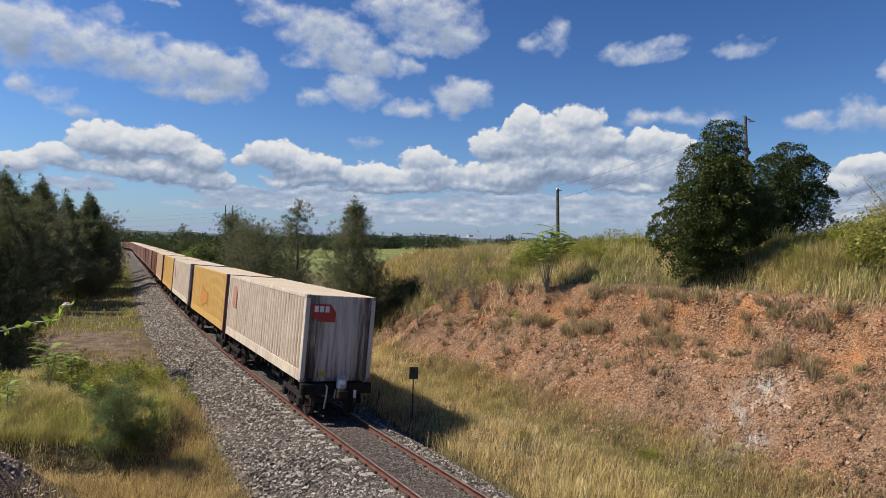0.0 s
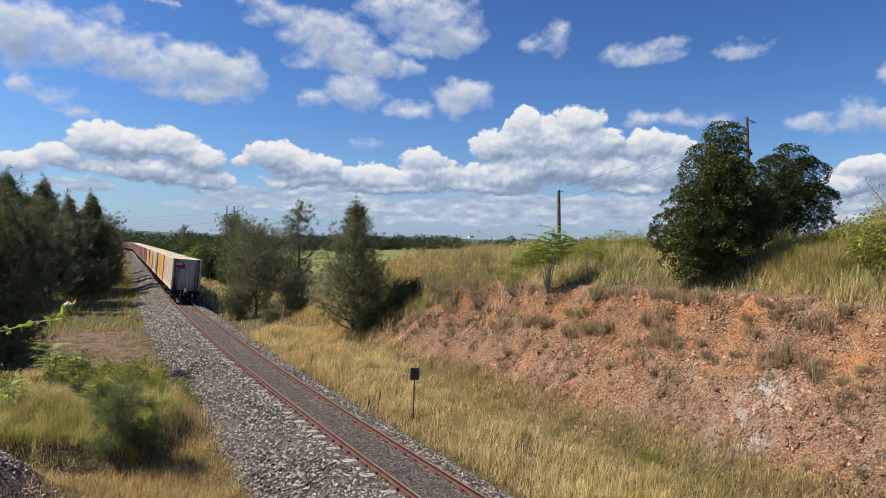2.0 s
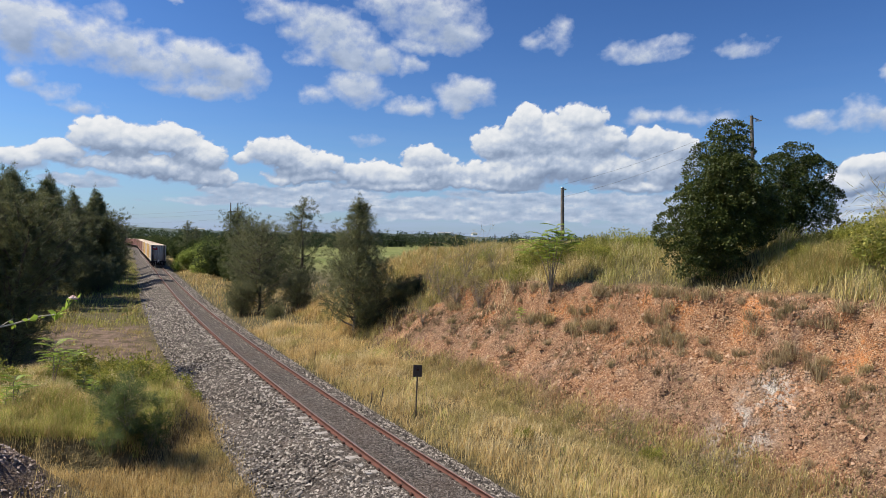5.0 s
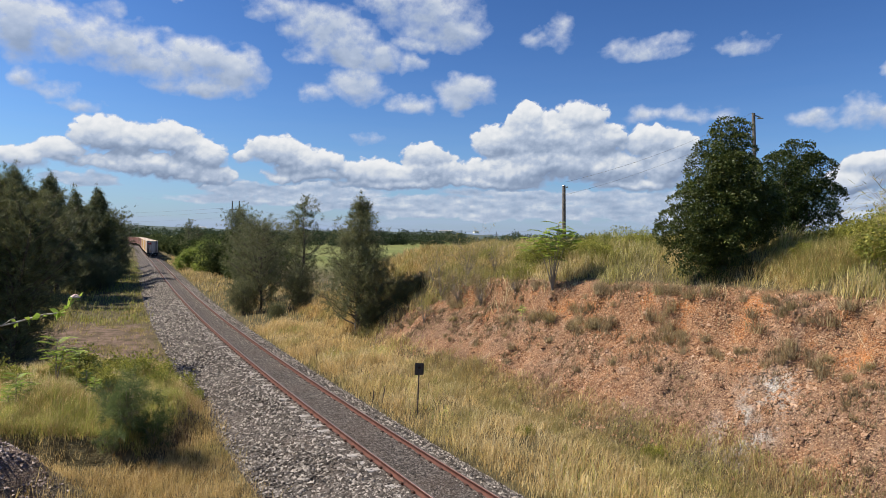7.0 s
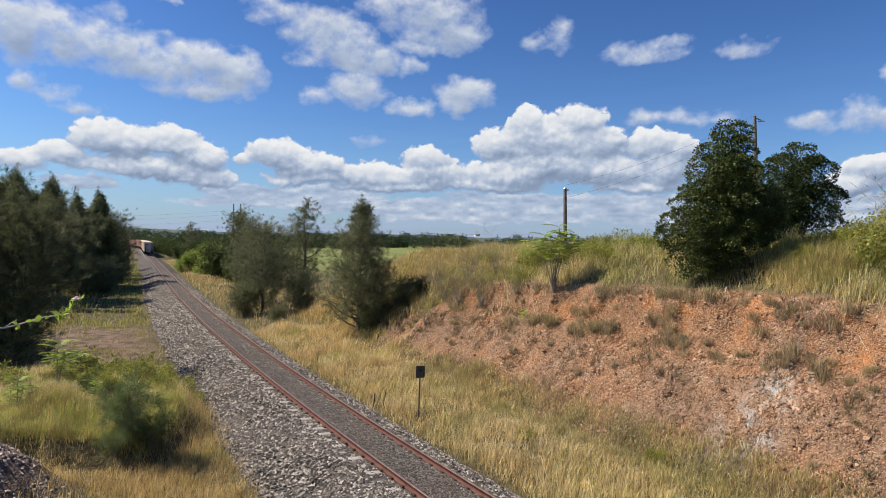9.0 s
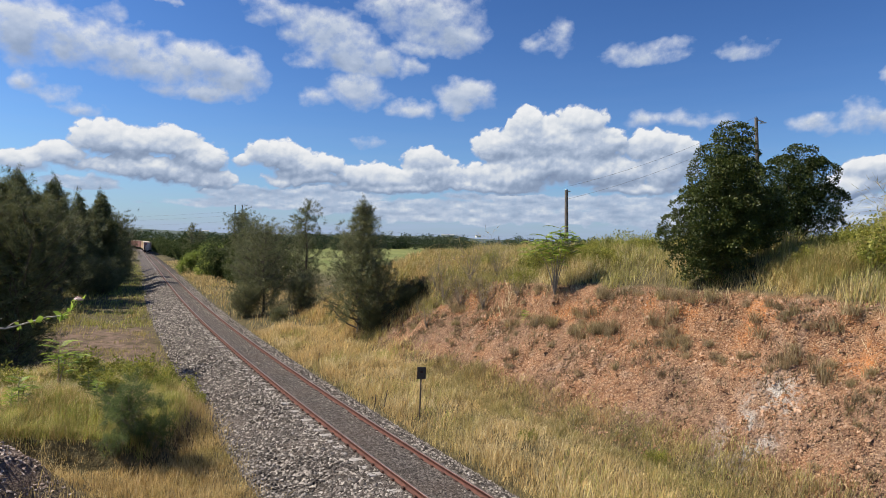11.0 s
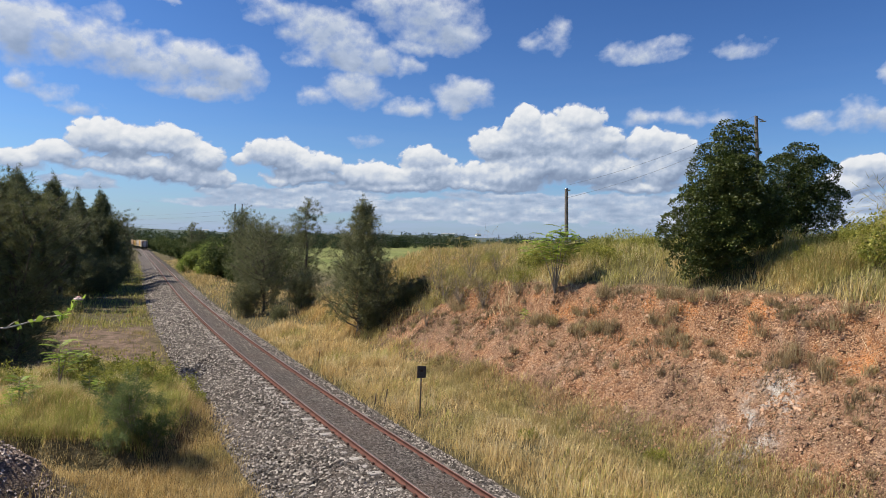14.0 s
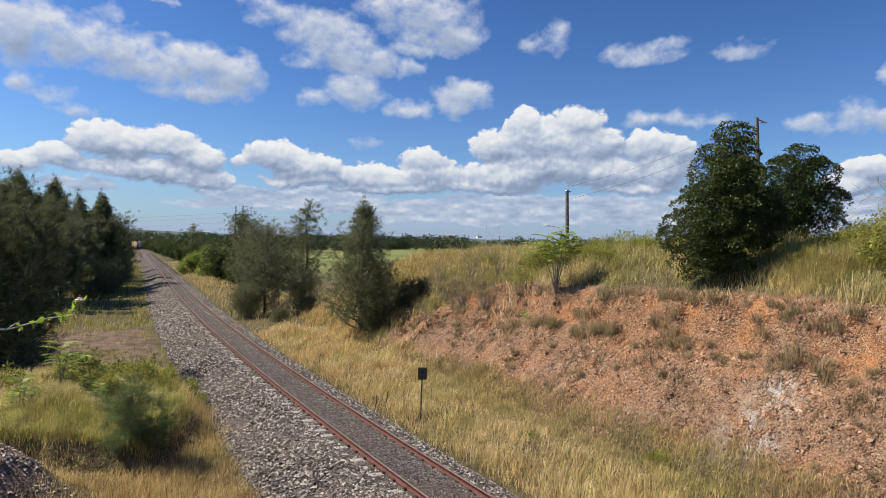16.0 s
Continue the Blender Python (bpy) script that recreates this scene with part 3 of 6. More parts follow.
def build_wagon(last=False):
    wgn = thing("flat_wagon", None, "black steel container flat wagon on two bogies", "wagon", "wagons of the train")
    L = 6.2
    for s in (-1, 1):
        bm = box(bmesh.new(), s * 0.92 - 0.06, s * 0.92 + 0.06, -L, L, 0.93, 1.14, 0.01)
        for k in range(9):
            y = -5.2 + 1.3 * k
            box(bm, s * 0.98 - 0.2, s * 0.98 + 0.2, y - 0.05, y + 0.05, 1.0, 1.145)
        part("side_sill", bm, M_DARK, wgn)
        bm = box(bmesh.new(), -1.25, 1.25, s * L - 0.1, s * L + 0.1, 0.78, 1.14, 0.02)
        part("headstock", bm, M_DARK, wgn)
        bm = rod(bmesh.new(), (0.0, s * (L + 0.05), 0.88), (0.0, s * (L + 0.5), 0.88), 0.08)
        box(bm, -0.17, 0.15, s * (L + 0.55) - 0.16, s * (L + 0.55) + 0.14, 0.74, 1.02, 0.04)
        part("coupler", bm, M_DARK, wgn)
    bm = box(bmesh.new(), -0.25, 0.25, -L, L, 0.72, 1.1, 0.02)
    for k in range(12):
        box(bm, -1.1, 1.1, -5.8 + k * 1.05 - 0.06, -5.8 + k * 1.05 + 0.06, 0.92, 1.1)
    part("centre_sill", bm, M_DARK, wgn)
    part("brake_cylinder", rod(bmesh.new(), (0.55, -0.9, 0.72), (0.55, 0.1, 0.72), 0.17, seg=12), M_DARK, wgn)
    for y0, tank in ((1.3, 0.2), (-2.4, 0.16)):
        part("air_tank", rod(bmesh.new(), (-0.7, y0, 0.7), (-0.7, y0 + 1.1, 0.7), tank, seg=12), M_DARK, wgn)
    for s in (-1, 1):
        bm = box(bmesh.new(), -0.95, 0.95, -0.2, 0.2, 0.5, 0.75, 0.03)
        bog = part("bogie", bm, M_DARK, wgn)
        bog.location = (0, s * 4.75, 0)
        for q in (-1, 1):
            bm = box(bmesh.new(), q * 1.0 - 0.06, q * 1.0 + 0.06, -1.15, 1.15, 0.55, 0.72, 0.02)
            box(bm, q * 1.0 - 0.06, q * 1.0 + 0.06, -0.5, 0.5, 0.28, 0.42, 0.02)
            for yy in (-0.88, 0.88):
                box(bm, q * 1.02 - 0.1, q * 1.02 + 0.1, yy - 0.16, yy + 0.16, 0.32, 0.62, 0.03)
            for yy in (-0.3, 0.0, 0.3):
                rod(bm, (q * 1.0, yy, 0.4), (q * 1.0, yy, 0.6), 0.09, seg=8)
            part("side_frame", bm, M_DARK, bog)
            bm = rod(bmesh.new(), (-0.95, 0, 0), (0.95, 0, 0), 0.07)
            for x in (-0.75, 0.75):
                o = 0.03 if x > 0 else -0.03
                rod(bm, (x - 0.06, 0, 0), (x + 0.06, 0, 0), 0.46, seg=24)
                rod(bm, (x - o - 0.015, 0, 0), (x - o * 1.9, 0, 0), 0.475, seg=24)
            ws = part("wheelset", bm, M_WHEEL, bog)
            ws.location = (0, q * 0.88, 0.46)
            if last:
                WHEELS.append((ws, q * 0.88))
    if last:
        y = -L - 0.15
        bm = bmesh.new()
        pts = [(-0.42, y, 1.1), (-0.42, y - 0.12, 1.06), (-0.44, y - 0.16, 0.9), (-0.44, y - 0.1, 0.6), (-0.46, y - 0.06, 0.35)]
        for a, b in zip(pts, pts[1:]):
            rod(bm, a, b, 0.03)
        part("brake_hose", bm, M_GREYBOX, wgn, "grey hanging brake hose")
        bm = box(bmesh.new(), -0.16, 0.16, y - 0.42, y - 0.2, 1.02, 1.42, 0.06)
        box(bm, -0.09, 0.09, y - 0.36, y - 0.28, 1.42, 1.5, 0.02)
        mk = part("end_marker", bm, M_GREYBOX, wgn, "light grey end-of-train marker box")
        part("lens", rod(bmesh.new(), (0, y - 0.415, 1.28), (0, y - 0.45, 1.28), 0.08, seg=14), M_WHITE, mk)
        bm = rod(bmesh.new(), (-0.14, y - 0.2, 1.0), (-0.2, y - 0.25, 0.72), 0.03)
        rod(bm, (0.14, y - 0.2, 1.0), (0.18, y - 0.25, 0.78), 0.03)
        part("uncoupling_lever", bm, M_GREYBOX, wgn)
        bm = rod(bmesh.new(), (0.6, y, 0.92), (0.6, y - 0.02, 0.66), 0.035)
        rod(bm, (0.66, y, 0.92), (0.66, y - 0.02, 0.66), 0.02)
        part("tail_hose", bm, M_WHITE, wgn)
        bm = bmesh.new()
        for x in (-1.2, -0.85):
            rod(bm, (x, y + 0.02, 1.1), (x, y + 0.02, 0.4), 0.018)
        for z in (0.42, 0.66, 0.9):
            rod(bm, (-1.2, y + 0.02, z), (-0.85, y + 0.02, z), 0.014)
        part("step_ladder", bm, M_DARK, wgn)
    return wgn


TRAIN = []


def build_train():
    white = build_container(M_CREAM, M_GRIME, "dirty cream corrugated freight container with a red plate", "both")
    yellow = build_container(M_YELLOW, M_BROWN, "yellow corrugated freight container with worn orange patch", "", M_OCHRE)
    white2 = build_container(M_CREAM, M_GRIME, "streaked cream corrugated freight container with worn red patch", "one")
    yellow2 = build_container(M_YELLOW, M_BROWN, "plain dull yellow corrugated freight container", "yellow")
    tan = build_container(M_TAN, M_BROWN, "sun-bleached tan corrugated freight container")
    brown = build_container(M_BROWN, M_BROWN, "dark rust-brown corrugated freight container")
    rose = build_container(M_ROSE, M_BROWN, "faded red corrugated freight container")
    wagon_last, wagon = build_wagon(True), build_wagon()
    extra = Matrix.Identity(4)
    rear = 6.095
    for k in range(26):
        if k < 5:
            box_ = (white, yellow, white2, yellow2, tan)[k]
        else:
            box_ = (brown, rose, brown, brown, rose)[k % 5]
            if k > 6:
                box_ = copy_thing(box_, extra)
        wg = wagon_last if k == 0 else wagon if k == 1 else copy_thing(wagon, extra)
        TRAIN.append((rear, wg, box_))
        rear += 13.0 if k % 2 == 0 else 14.2


build_train()
TAIL, SPEED = float(length_at(21.42)), 21.146


def car_pose(length):
    a, b = (Vector(on_line(float(y_at(length + q)), 0.0)) for q in (-4.75, 4.75))
    mid = (a + b) / 2
    f = (b - a).normalized()
    c = float(cant(float(y_at(length))))
    r = f.cross(Vector((0, 0, 1))).normalized()
    up0 = r.cross(f)
    r = (r - up0 * c).normalized()
    u = r.cross(f).normalized()
    m = Matrix((r, f, u)).transposed().to_4x4()
    return Matrix.Translation(mid) @ m


# ---- plants ----
def leaf_material(name, stops, glow=0.3, rough=0.6, patch=None, patch_scale=0.4, spec=0.3):
    """Leaves and blades: a tone for each island, patches over the land, some light let through."""
    n = Nodes(name)
    r = n.add("NewGeometry").outputs["Random Per Island"]
    col = n.ramp(r, stops)
    if patch:
        pos = n.add("NewGeometry").outputs["Position"]
        col = n.mix(n.fit(n.noise(patch_scale, 4, pos), 0.5, 0.66), col, n.ramp(r, patch))
    tint = n.add("ObjectInfo").outputs["Random"]
    col = n.mix(0.22, col, n.ramp(tint, [(0.0, stops[0][1]), (1.0, stops[-1][1])]))
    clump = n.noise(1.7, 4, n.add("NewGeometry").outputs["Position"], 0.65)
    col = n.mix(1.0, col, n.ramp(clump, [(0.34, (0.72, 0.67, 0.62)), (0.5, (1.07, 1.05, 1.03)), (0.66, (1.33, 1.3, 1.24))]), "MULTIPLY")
    n.done(col, rough, None, 0.0, spec)
    tr = n.add("BsdfTranslucent", None, Color=col)
    mx = n.add("MixShader", None, Fac=glow)
    n.tree.links.new(n.bsdf.outputs[0], mx.inputs[1])
    n.tree.links.new(tr.outputs[0], mx.inputs[2])
    n.tree.links.new(mx.outputs[0], n.out.inputs["Surface"])
    return n.mat


STRAW = [(0.0, (0.33, 0.225, 0.085)), (0.5, (0.6, 0.445, 0.195)), (1.0, (0.82, 0.67, 0.37))]
OLIVE = [(0.0, (0.19, 0.19, 0.055)), (0.5, (0.34, 0.32, 0.1)), (1.0, (0.53, 0.45, 0.2))]
GREEN = [(0.0, (0.21, 0.24, 0.05)), (0.6, (0.37, 0.4, 0.1)), (1.0, (0.58, 0.54, 0.2))]
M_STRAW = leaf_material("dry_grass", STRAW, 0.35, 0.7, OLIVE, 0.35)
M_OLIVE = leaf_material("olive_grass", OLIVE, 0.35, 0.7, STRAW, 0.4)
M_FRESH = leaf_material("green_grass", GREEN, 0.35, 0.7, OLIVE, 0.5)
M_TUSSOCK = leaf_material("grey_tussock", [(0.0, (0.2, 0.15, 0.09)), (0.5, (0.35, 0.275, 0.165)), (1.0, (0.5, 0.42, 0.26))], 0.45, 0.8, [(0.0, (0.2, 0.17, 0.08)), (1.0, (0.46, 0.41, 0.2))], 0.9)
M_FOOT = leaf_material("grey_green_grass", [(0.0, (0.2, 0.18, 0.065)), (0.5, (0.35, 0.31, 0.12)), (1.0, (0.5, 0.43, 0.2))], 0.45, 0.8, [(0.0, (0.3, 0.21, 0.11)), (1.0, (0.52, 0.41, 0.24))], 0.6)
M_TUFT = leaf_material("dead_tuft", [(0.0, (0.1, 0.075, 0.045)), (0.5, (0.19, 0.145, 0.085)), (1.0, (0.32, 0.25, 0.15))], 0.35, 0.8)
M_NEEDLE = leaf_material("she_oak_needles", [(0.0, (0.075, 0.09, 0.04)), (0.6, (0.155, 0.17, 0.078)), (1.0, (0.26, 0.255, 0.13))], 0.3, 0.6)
# same needles in a darker tone: the wood's shaded side put into the colour
M_SHADED_NEEDLE = leaf_material("shaded_she_oak_needles", [(0.0, (0.055, 0.068, 0.03)), (0.6, (0.125, 0.145, 0.062)), (1.0, (0.23, 0.23, 0.11))], 0.27, 0.6)
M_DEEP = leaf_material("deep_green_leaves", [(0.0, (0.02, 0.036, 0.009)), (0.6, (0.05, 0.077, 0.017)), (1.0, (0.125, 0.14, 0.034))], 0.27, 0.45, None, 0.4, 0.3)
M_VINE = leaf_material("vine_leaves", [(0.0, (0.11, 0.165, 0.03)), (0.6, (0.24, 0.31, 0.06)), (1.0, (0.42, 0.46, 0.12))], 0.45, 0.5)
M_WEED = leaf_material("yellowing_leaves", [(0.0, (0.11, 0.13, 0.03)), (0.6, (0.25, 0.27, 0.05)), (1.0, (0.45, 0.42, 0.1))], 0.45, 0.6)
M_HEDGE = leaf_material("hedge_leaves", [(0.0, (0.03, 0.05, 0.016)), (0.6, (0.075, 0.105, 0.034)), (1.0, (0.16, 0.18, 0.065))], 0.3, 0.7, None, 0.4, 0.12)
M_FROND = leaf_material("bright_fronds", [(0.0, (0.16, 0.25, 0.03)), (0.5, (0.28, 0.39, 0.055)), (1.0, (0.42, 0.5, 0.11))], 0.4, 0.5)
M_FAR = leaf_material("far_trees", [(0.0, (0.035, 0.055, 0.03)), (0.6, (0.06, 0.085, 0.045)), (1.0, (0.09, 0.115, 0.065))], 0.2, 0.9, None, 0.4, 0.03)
M_BARK = plain("grey_bark", (0.07, 0.055, 0.042), (0.16, 0.13, 0.1), 6, 40, 0.9, 0.6, 0.02)
M_TWIG = plain("pale_twig", (0.2, 0.16, 0.12), (0.36, 0.3, 0.23), 6, 40, 0.9, 0.4, 0.01)


def blades(p, h, w, seed, lean=0.35, wind=(0.13, -0.03)):
    """Bent grass blades of three triangles each."""
    r = rng(seed)
    k = len(p)
    a = r.rand(k) * 6.283
    side = np.stack([np.cos(a), np.sin(a), np.zeros(k)], 1) * (np.asarray(w) * np.ones(k))[:, None] * 0.5
    b = r.rand(k) * 6.283
    bend = np.stack([np.cos(b), np.sin(b)], 1) * (lean * r.rand(k))[:, None] + np.array(wind) * (0.4 + 0.8 * r.rand(k))[:, None]
    h = np.asarray(h) * np.ones(k)
    mid, tip = p.copy(), p.copy()
    mid[:, :2] += bend * (h * 0.4)[:, None]
    mid[:, 2] += h * 0.62
    tip[:, :2] += bend * (h * 1.15)[:, None]
    tip[:, 2] += h * (1.0 - 0.3 * np.hypot(bend[:, 0], bend[:, 1]))
    v = np.stack([p - side, p + side, mid - side * 0.75, mid + side * 0.75, tip], 1).reshape(-1, 3)
    f = np.array([(0, 1, 3), (0, 3, 2), (2, 3, 4)])
    return v, (np.arange(k)[:, None, None] * 5 + f).reshape(-1, 3)


def scatter(x0, x1, y0, y1, count, seed):
    r = rng(seed)
    return x0 + (x1 - x0) * r.rand(count), y0 + (y1 - y0) * r.rand(count), r


def grass(name, region, count, density, height, width, material, seed, label, lean=0.5, clump=0.0):
    """Blades over a stretch of land; density(x, y, n, s) is 0 to 1."""
    count = int(count * 1.15)
    x, y, r = scatter(*region, count, seed)
    if clump:
        k = count // 14
        cx, cy = x[:k], y[:k]
        pick = r.randint(0, k, count)
        x, y = cx[pick] + r.randn(count) * clump, cy[pick] + r.randn(count) * clump
    n, s = across(x, y)
    keep = r.rand(count) < density(x, y, n, s)
    x, y, n, s = x[keep], y[keep], n[keep], s[keep]
    z = level(x, y)
    tall = 0.78 + 1.5 * fbm(x * 0.7, y * 0.7, 3)
    tall = tall * (1 - 0.42 * band(n, 4.6, 5.8, 9.0, 10.0) * (1 - smooth(s, 20, 26)))
    h = (height[0] + (height[1] - height[0]) * r.rand(len(x)) ** 1.4) * tall * 0.9
    far = np.clip(np.hypot(x, y) / 24, 1, 3.5)
    v, f = blades(np.stack([x, y, z - 0.02], 1), h, 0.85 * width * far * (0.6 + 0.8 * r.rand(len(x))), seed + 1, lean * 1.7)
    return tagged(np_mesh(name, v, f, material), label, "grass", kind="stuff")


def band(v, a, b, c, d):
    return smooth(v, a, b) * (1 - smooth(v, c, d))


def bank_share(s):
    return np.clip((np.interp(s, BANK_S, BANK_H) + 0.6) / 4.5, 0, 1)


def mound_at(x, y):
    return np.exp(-(((x + 13.5) / 5.2) ** 2 + ((y - 24.0) / 4.6) ** 2) ** 1.3)


def heap_at(x, y):
    return np.exp(-(((x + 11.6) / 2.3) ** 2 + ((y - 14.6) / 1.9) ** 2) ** 1.2)


def build_grass():
    patchy = lambda x, y, k=0.3, lo=-0.25, hi=0.15: smooth(fbm(x * k, y * k, 4), lo, hi)
    # verge right of the line, tall and dry
    verge = lambda x, y, n, s: band(n, 2.2, 3.0, 7.6, 8.6) * (0.35 + 0.65 * patchy(x, y)) * (s > 8)
    grass("verge_grass", (-16, 12, 11, 46), 190000, verge, (0.35, 0.95), 0.016, M_STRAW, 31, "tall dry straw-coloured grass beside the track")
    grass("verge_grass", (-16, 12, 11, 46), 90000, lambda x, y, n, s: band(n, 2.8, 4.2, 7.2, 8.8) * patchy(x + 40, y, 0.35, 0.02, 0.28), (0.3, 0.8), 0.018, M_FRESH, 33, "green grass patches in the dry verge")
    grass("verge_grass", (-85, -8, 42, 170), 120000, lambda x, y, n, s: band(n, 2.4, 3.4, 9, 22) * (0.3 + 0.7 * patchy(x, y, 0.15)), (0.4, 1.0), 0.02, M_STRAW, 35, "dry grass on the far verge")
    # top of the bank
    on_top = lambda x, y, n, s: (1 - smooth(ground_height(x, y)[1][0], 0.1, 0.5)) * smooth(n, 8.4, 9.6) * smooth(bank_share(s), 0.02, 0.2) * (1 - smooth(n, 26, 38))
    grass("bank_top_grass", (-8, 40, 6, 50), 210000, lambda x, y, n, s: on_top(x, y, n, s) * (0.4 + 0.6 * patchy(x, y)), (0.45, 1.25), 0.02, M_OLIVE, 37, "tall olive grass on top of the bank")
    grass("bank_top_grass", (-8, 40, 6, 50), 160000, lambda x, y, n, s: on_top(x, y, n, s) * patchy(x + 9, y - 5, 0.3, -0.1, 0.2), (0.4, 1.0), 0.018, M_STRAW, 39, "bleached seeding grass on top of the bank")
    grass("bank_top_grass", (0, 40, 6, 46), 150000, lambda x, y, n, s: on_top(x, y, n, s) * smooth(n, 14, 17) * patchy(x - 30, y + 5, 0.35, -0.1, 0.2), (0.6, 1.3), 0.022, M_FRESH, 40, "fresh green weeds on top of the bank")
    # the end of the bank, where grass runs down to the verge
    grass("bank_end_grass", (-12, 8, 33, 56), 50000, lambda x, y, n, s: band(n, 6.5, 8, 30, 40) * smooth(s, 33, 37), (0.5, 1.2), 0.022, M_STRAW, 41, "dry grass at the end of the bank")
    # foot of the bank, low and grey-green
    grass("bank_foot_grass", (-2, 13, 11, 32), 170000, lambda x, y, n, s: band(n, 5.6, 6.6, 7.8, 8.5) * (0.6 + 0.4 * patchy(x, y, 0.6)), (0.35, 0.85), 0.014, M_FOOT, 43, "low grey-green grass at the foot of the bank")
    grass("bank_foot_grass", (-2, 13, 11, 32), 90000, lambda x, y, n, s: band(n, 6.0, 6.8, 7.9, 8.7) * patchy(x + 3, y, 0.7, -0.1, 0.15), (0.3, 0.75), 0.014, M_TUSSOCK, 44, "brown dry grass at the foot of the bank")
    # small dry tufts all over the bare face
    grass("bank_tufts", (-4, 15, 8, 38), 150000, lambda x, y, n, s: smooth(ground_height(x, y)[1][0], 0.4, 0.8) * patchy(x, y, 0.9, -0.15, 0.2) * 0.9, (0.14, 0.42), 0.026, M_TUFT, 46, "small dry brown tufts on the bare bank", 0.6, 0.07)
    # straw in front of the broad-leaved trees
    grass("bank_top_grass", (11.2, 16.0, 20.6, 23.2), 3000, lambda x, y, n, s: smooth(x, 11.2, 12.2), (0.45, 1.0), 0.016, M_STRAW, 42, "bleached long grass before the trees", 0.7)
    grass("bank_top_grass", (11.2, 17.0, 20.6, 23.2), 7000, lambda x, y, n, s: smooth(x, 11.2, 12.2), (0.5, 1.1), 0.016, M_OLIVE, 48, "green and olive long grass before the trees", 0.7)
    # left of the line
    step = lambda x, y: band(x, -13.8, -12.8, -8.6, -8.0) * band(y, 16.5, 16.9, 17.9, 18.3)
    grass("mound_grass", (-24, -6, 14, 32), 230000, lambda x, y, n, s: (1 - 0.5 * step(x, y)) * smooth(mound_at(x, y) + 0.5 * band(x, -13.8, -12.8, -8.8, -8.2) * band(y, 17.9, 18.2, 20, 21), 0.12, 0.4) * smooth(-n, 4.0, 5.5) * (0.4 + 0.6 * patchy(x, y, 0.5)), (0.3, 0.85), 0.014, M_FRESH, 45, "tall green grass covering a mound")
    grass("mound_grass", (-24, -5, 14, 32), 170000, lambda x, y, n, s: (1 - 0.5 * step(x, y)) * smooth(mound_at(x, y), 0.02, 0.2) * smooth(-n, 3.8, 5.0) * patchy(x + 7, y + 3, 0.45, -0.15, 0.15), (0.4, 0.95), 0.013, M_STRAW, 47, "straw-coloured grass on the mound")
    low = lambda x, y, n, s: (1 - 0.3 * step(x, y)) * band(-n, 3.0, 4.2, 9, 12) * band(s, 10, 12, 25, 30) * (1 - np.clip(2.2 * heap_at(x, y), 0, 1)) * (0.35 + 0.65 * patchy(x, y, 0.4))
    grass("spoil_grass", (-16, -1, 11, 26), 120000, low, (0.2, 0.6), 0.012, M_STRAW, 49, "short dry grass beside the spoil heap")
    strip = lambda x, y, n, s: band(-n, 2.6, 3.3, 4.8, 6.5) * smooth(s, 14, 20) * patchy(x, y, 0.5, -0.2, 0.2)
    grass("trackside_weeds", (-70, -3, 12, 120), 130000, strip, (0.15, 0.5), 0.016, M_OLIVE, 51, "thin weeds along the ballast edge")
    grass("clearing_weeds", (-32, -10, 28, 56), 30000, lambda x, y, n, s: band(-n, 3.4, 4.5, 10, 13) * smooth(s, 29, 33) * patchy(x, y, 0.7, 0.02, 0.22), (0.12, 0.45), 0.016, M_OLIVE, 57, "sparse weeds on the bare clearing")
    wood = lambda x, y, n, s: smooth(-n, 7.5, 10) * (1 - smooth(-n, 26, 34)) * (0.3 + 0.7 * patchy(x, y, 0.25)) * (1 - 0.9 * band(-n, 3, 4, 10, 12) * band(s, 30, 36, 44, 50))
    grass("wood_grass", (-75, -14, 26, 110), 110000, wood, (0.3, 0.9), 0.022, M_OLIVE, 53, "rough grass under the trees")
    grass("wood_grass", (-95, -20, 46, 160), 60000, lambda x, y, n, s: band(-n, 3.0, 4.5, 8, 11) * (0.3 + 0.7 * patchy(x, y, 0.3)), (0.3, 0.8), 0.022, M_FRESH, 55, "green weeds between the trees and the track")


build_grass()

PALE = [(0.0, (0.5, 0.4, 0.2)), (0.5, (0.68, 0.57, 0.33)), (1.0, (0.85, 0.76, 0.52))]
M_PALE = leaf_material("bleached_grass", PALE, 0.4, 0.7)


def build_seeding():
    """Clumps of bleached, seeding grass that stand out of the rest."""
    spots = lambda x, y, k, lo: smooth(fbm(x * k + 5, y * k + 11, 4), lo, lo + 0.15)
    grass("seeding_grass", (-16, 12, 12, 46), 60000, lambda x, y, n, s: band(n, 2.4, 3.2, 6.4, 7.4) * spots(x, y, 0.6, -0.06), (0.5, 1.1), 0.014, M_PALE, 81, "bleached seeding grass clumps on the verge", 0.7, 0.16)
    grass("seeding_grass", (-24, -6, 17, 32), 40000, lambda x, y, n, s: smooth(mound_at(x, y), 0.2, 0.5) * smooth(-n, 4.2, 5.4) * spots(x, y, 0.55, -0.12), (0.5, 1.05), 0.013, M_PALE, 83, "bleached seeding grass clumps on the mound", 0.7, 0.14)
    grass("seeding_grass", (-8, 34, 8, 48), 60000, lambda x, y, n, s: smooth(n, 10.5, 12.5) * smooth(bank_share(s), 0.1, 0.3) * (1 - smooth(n, 20, 26)) * spots(x, y, 0.4, 0.0), (0.45, 1.0), 0.014, M_PALE, 85, "bleached seeding grass clumps on the bank top", 0.8, 0.2)


build_seeding()


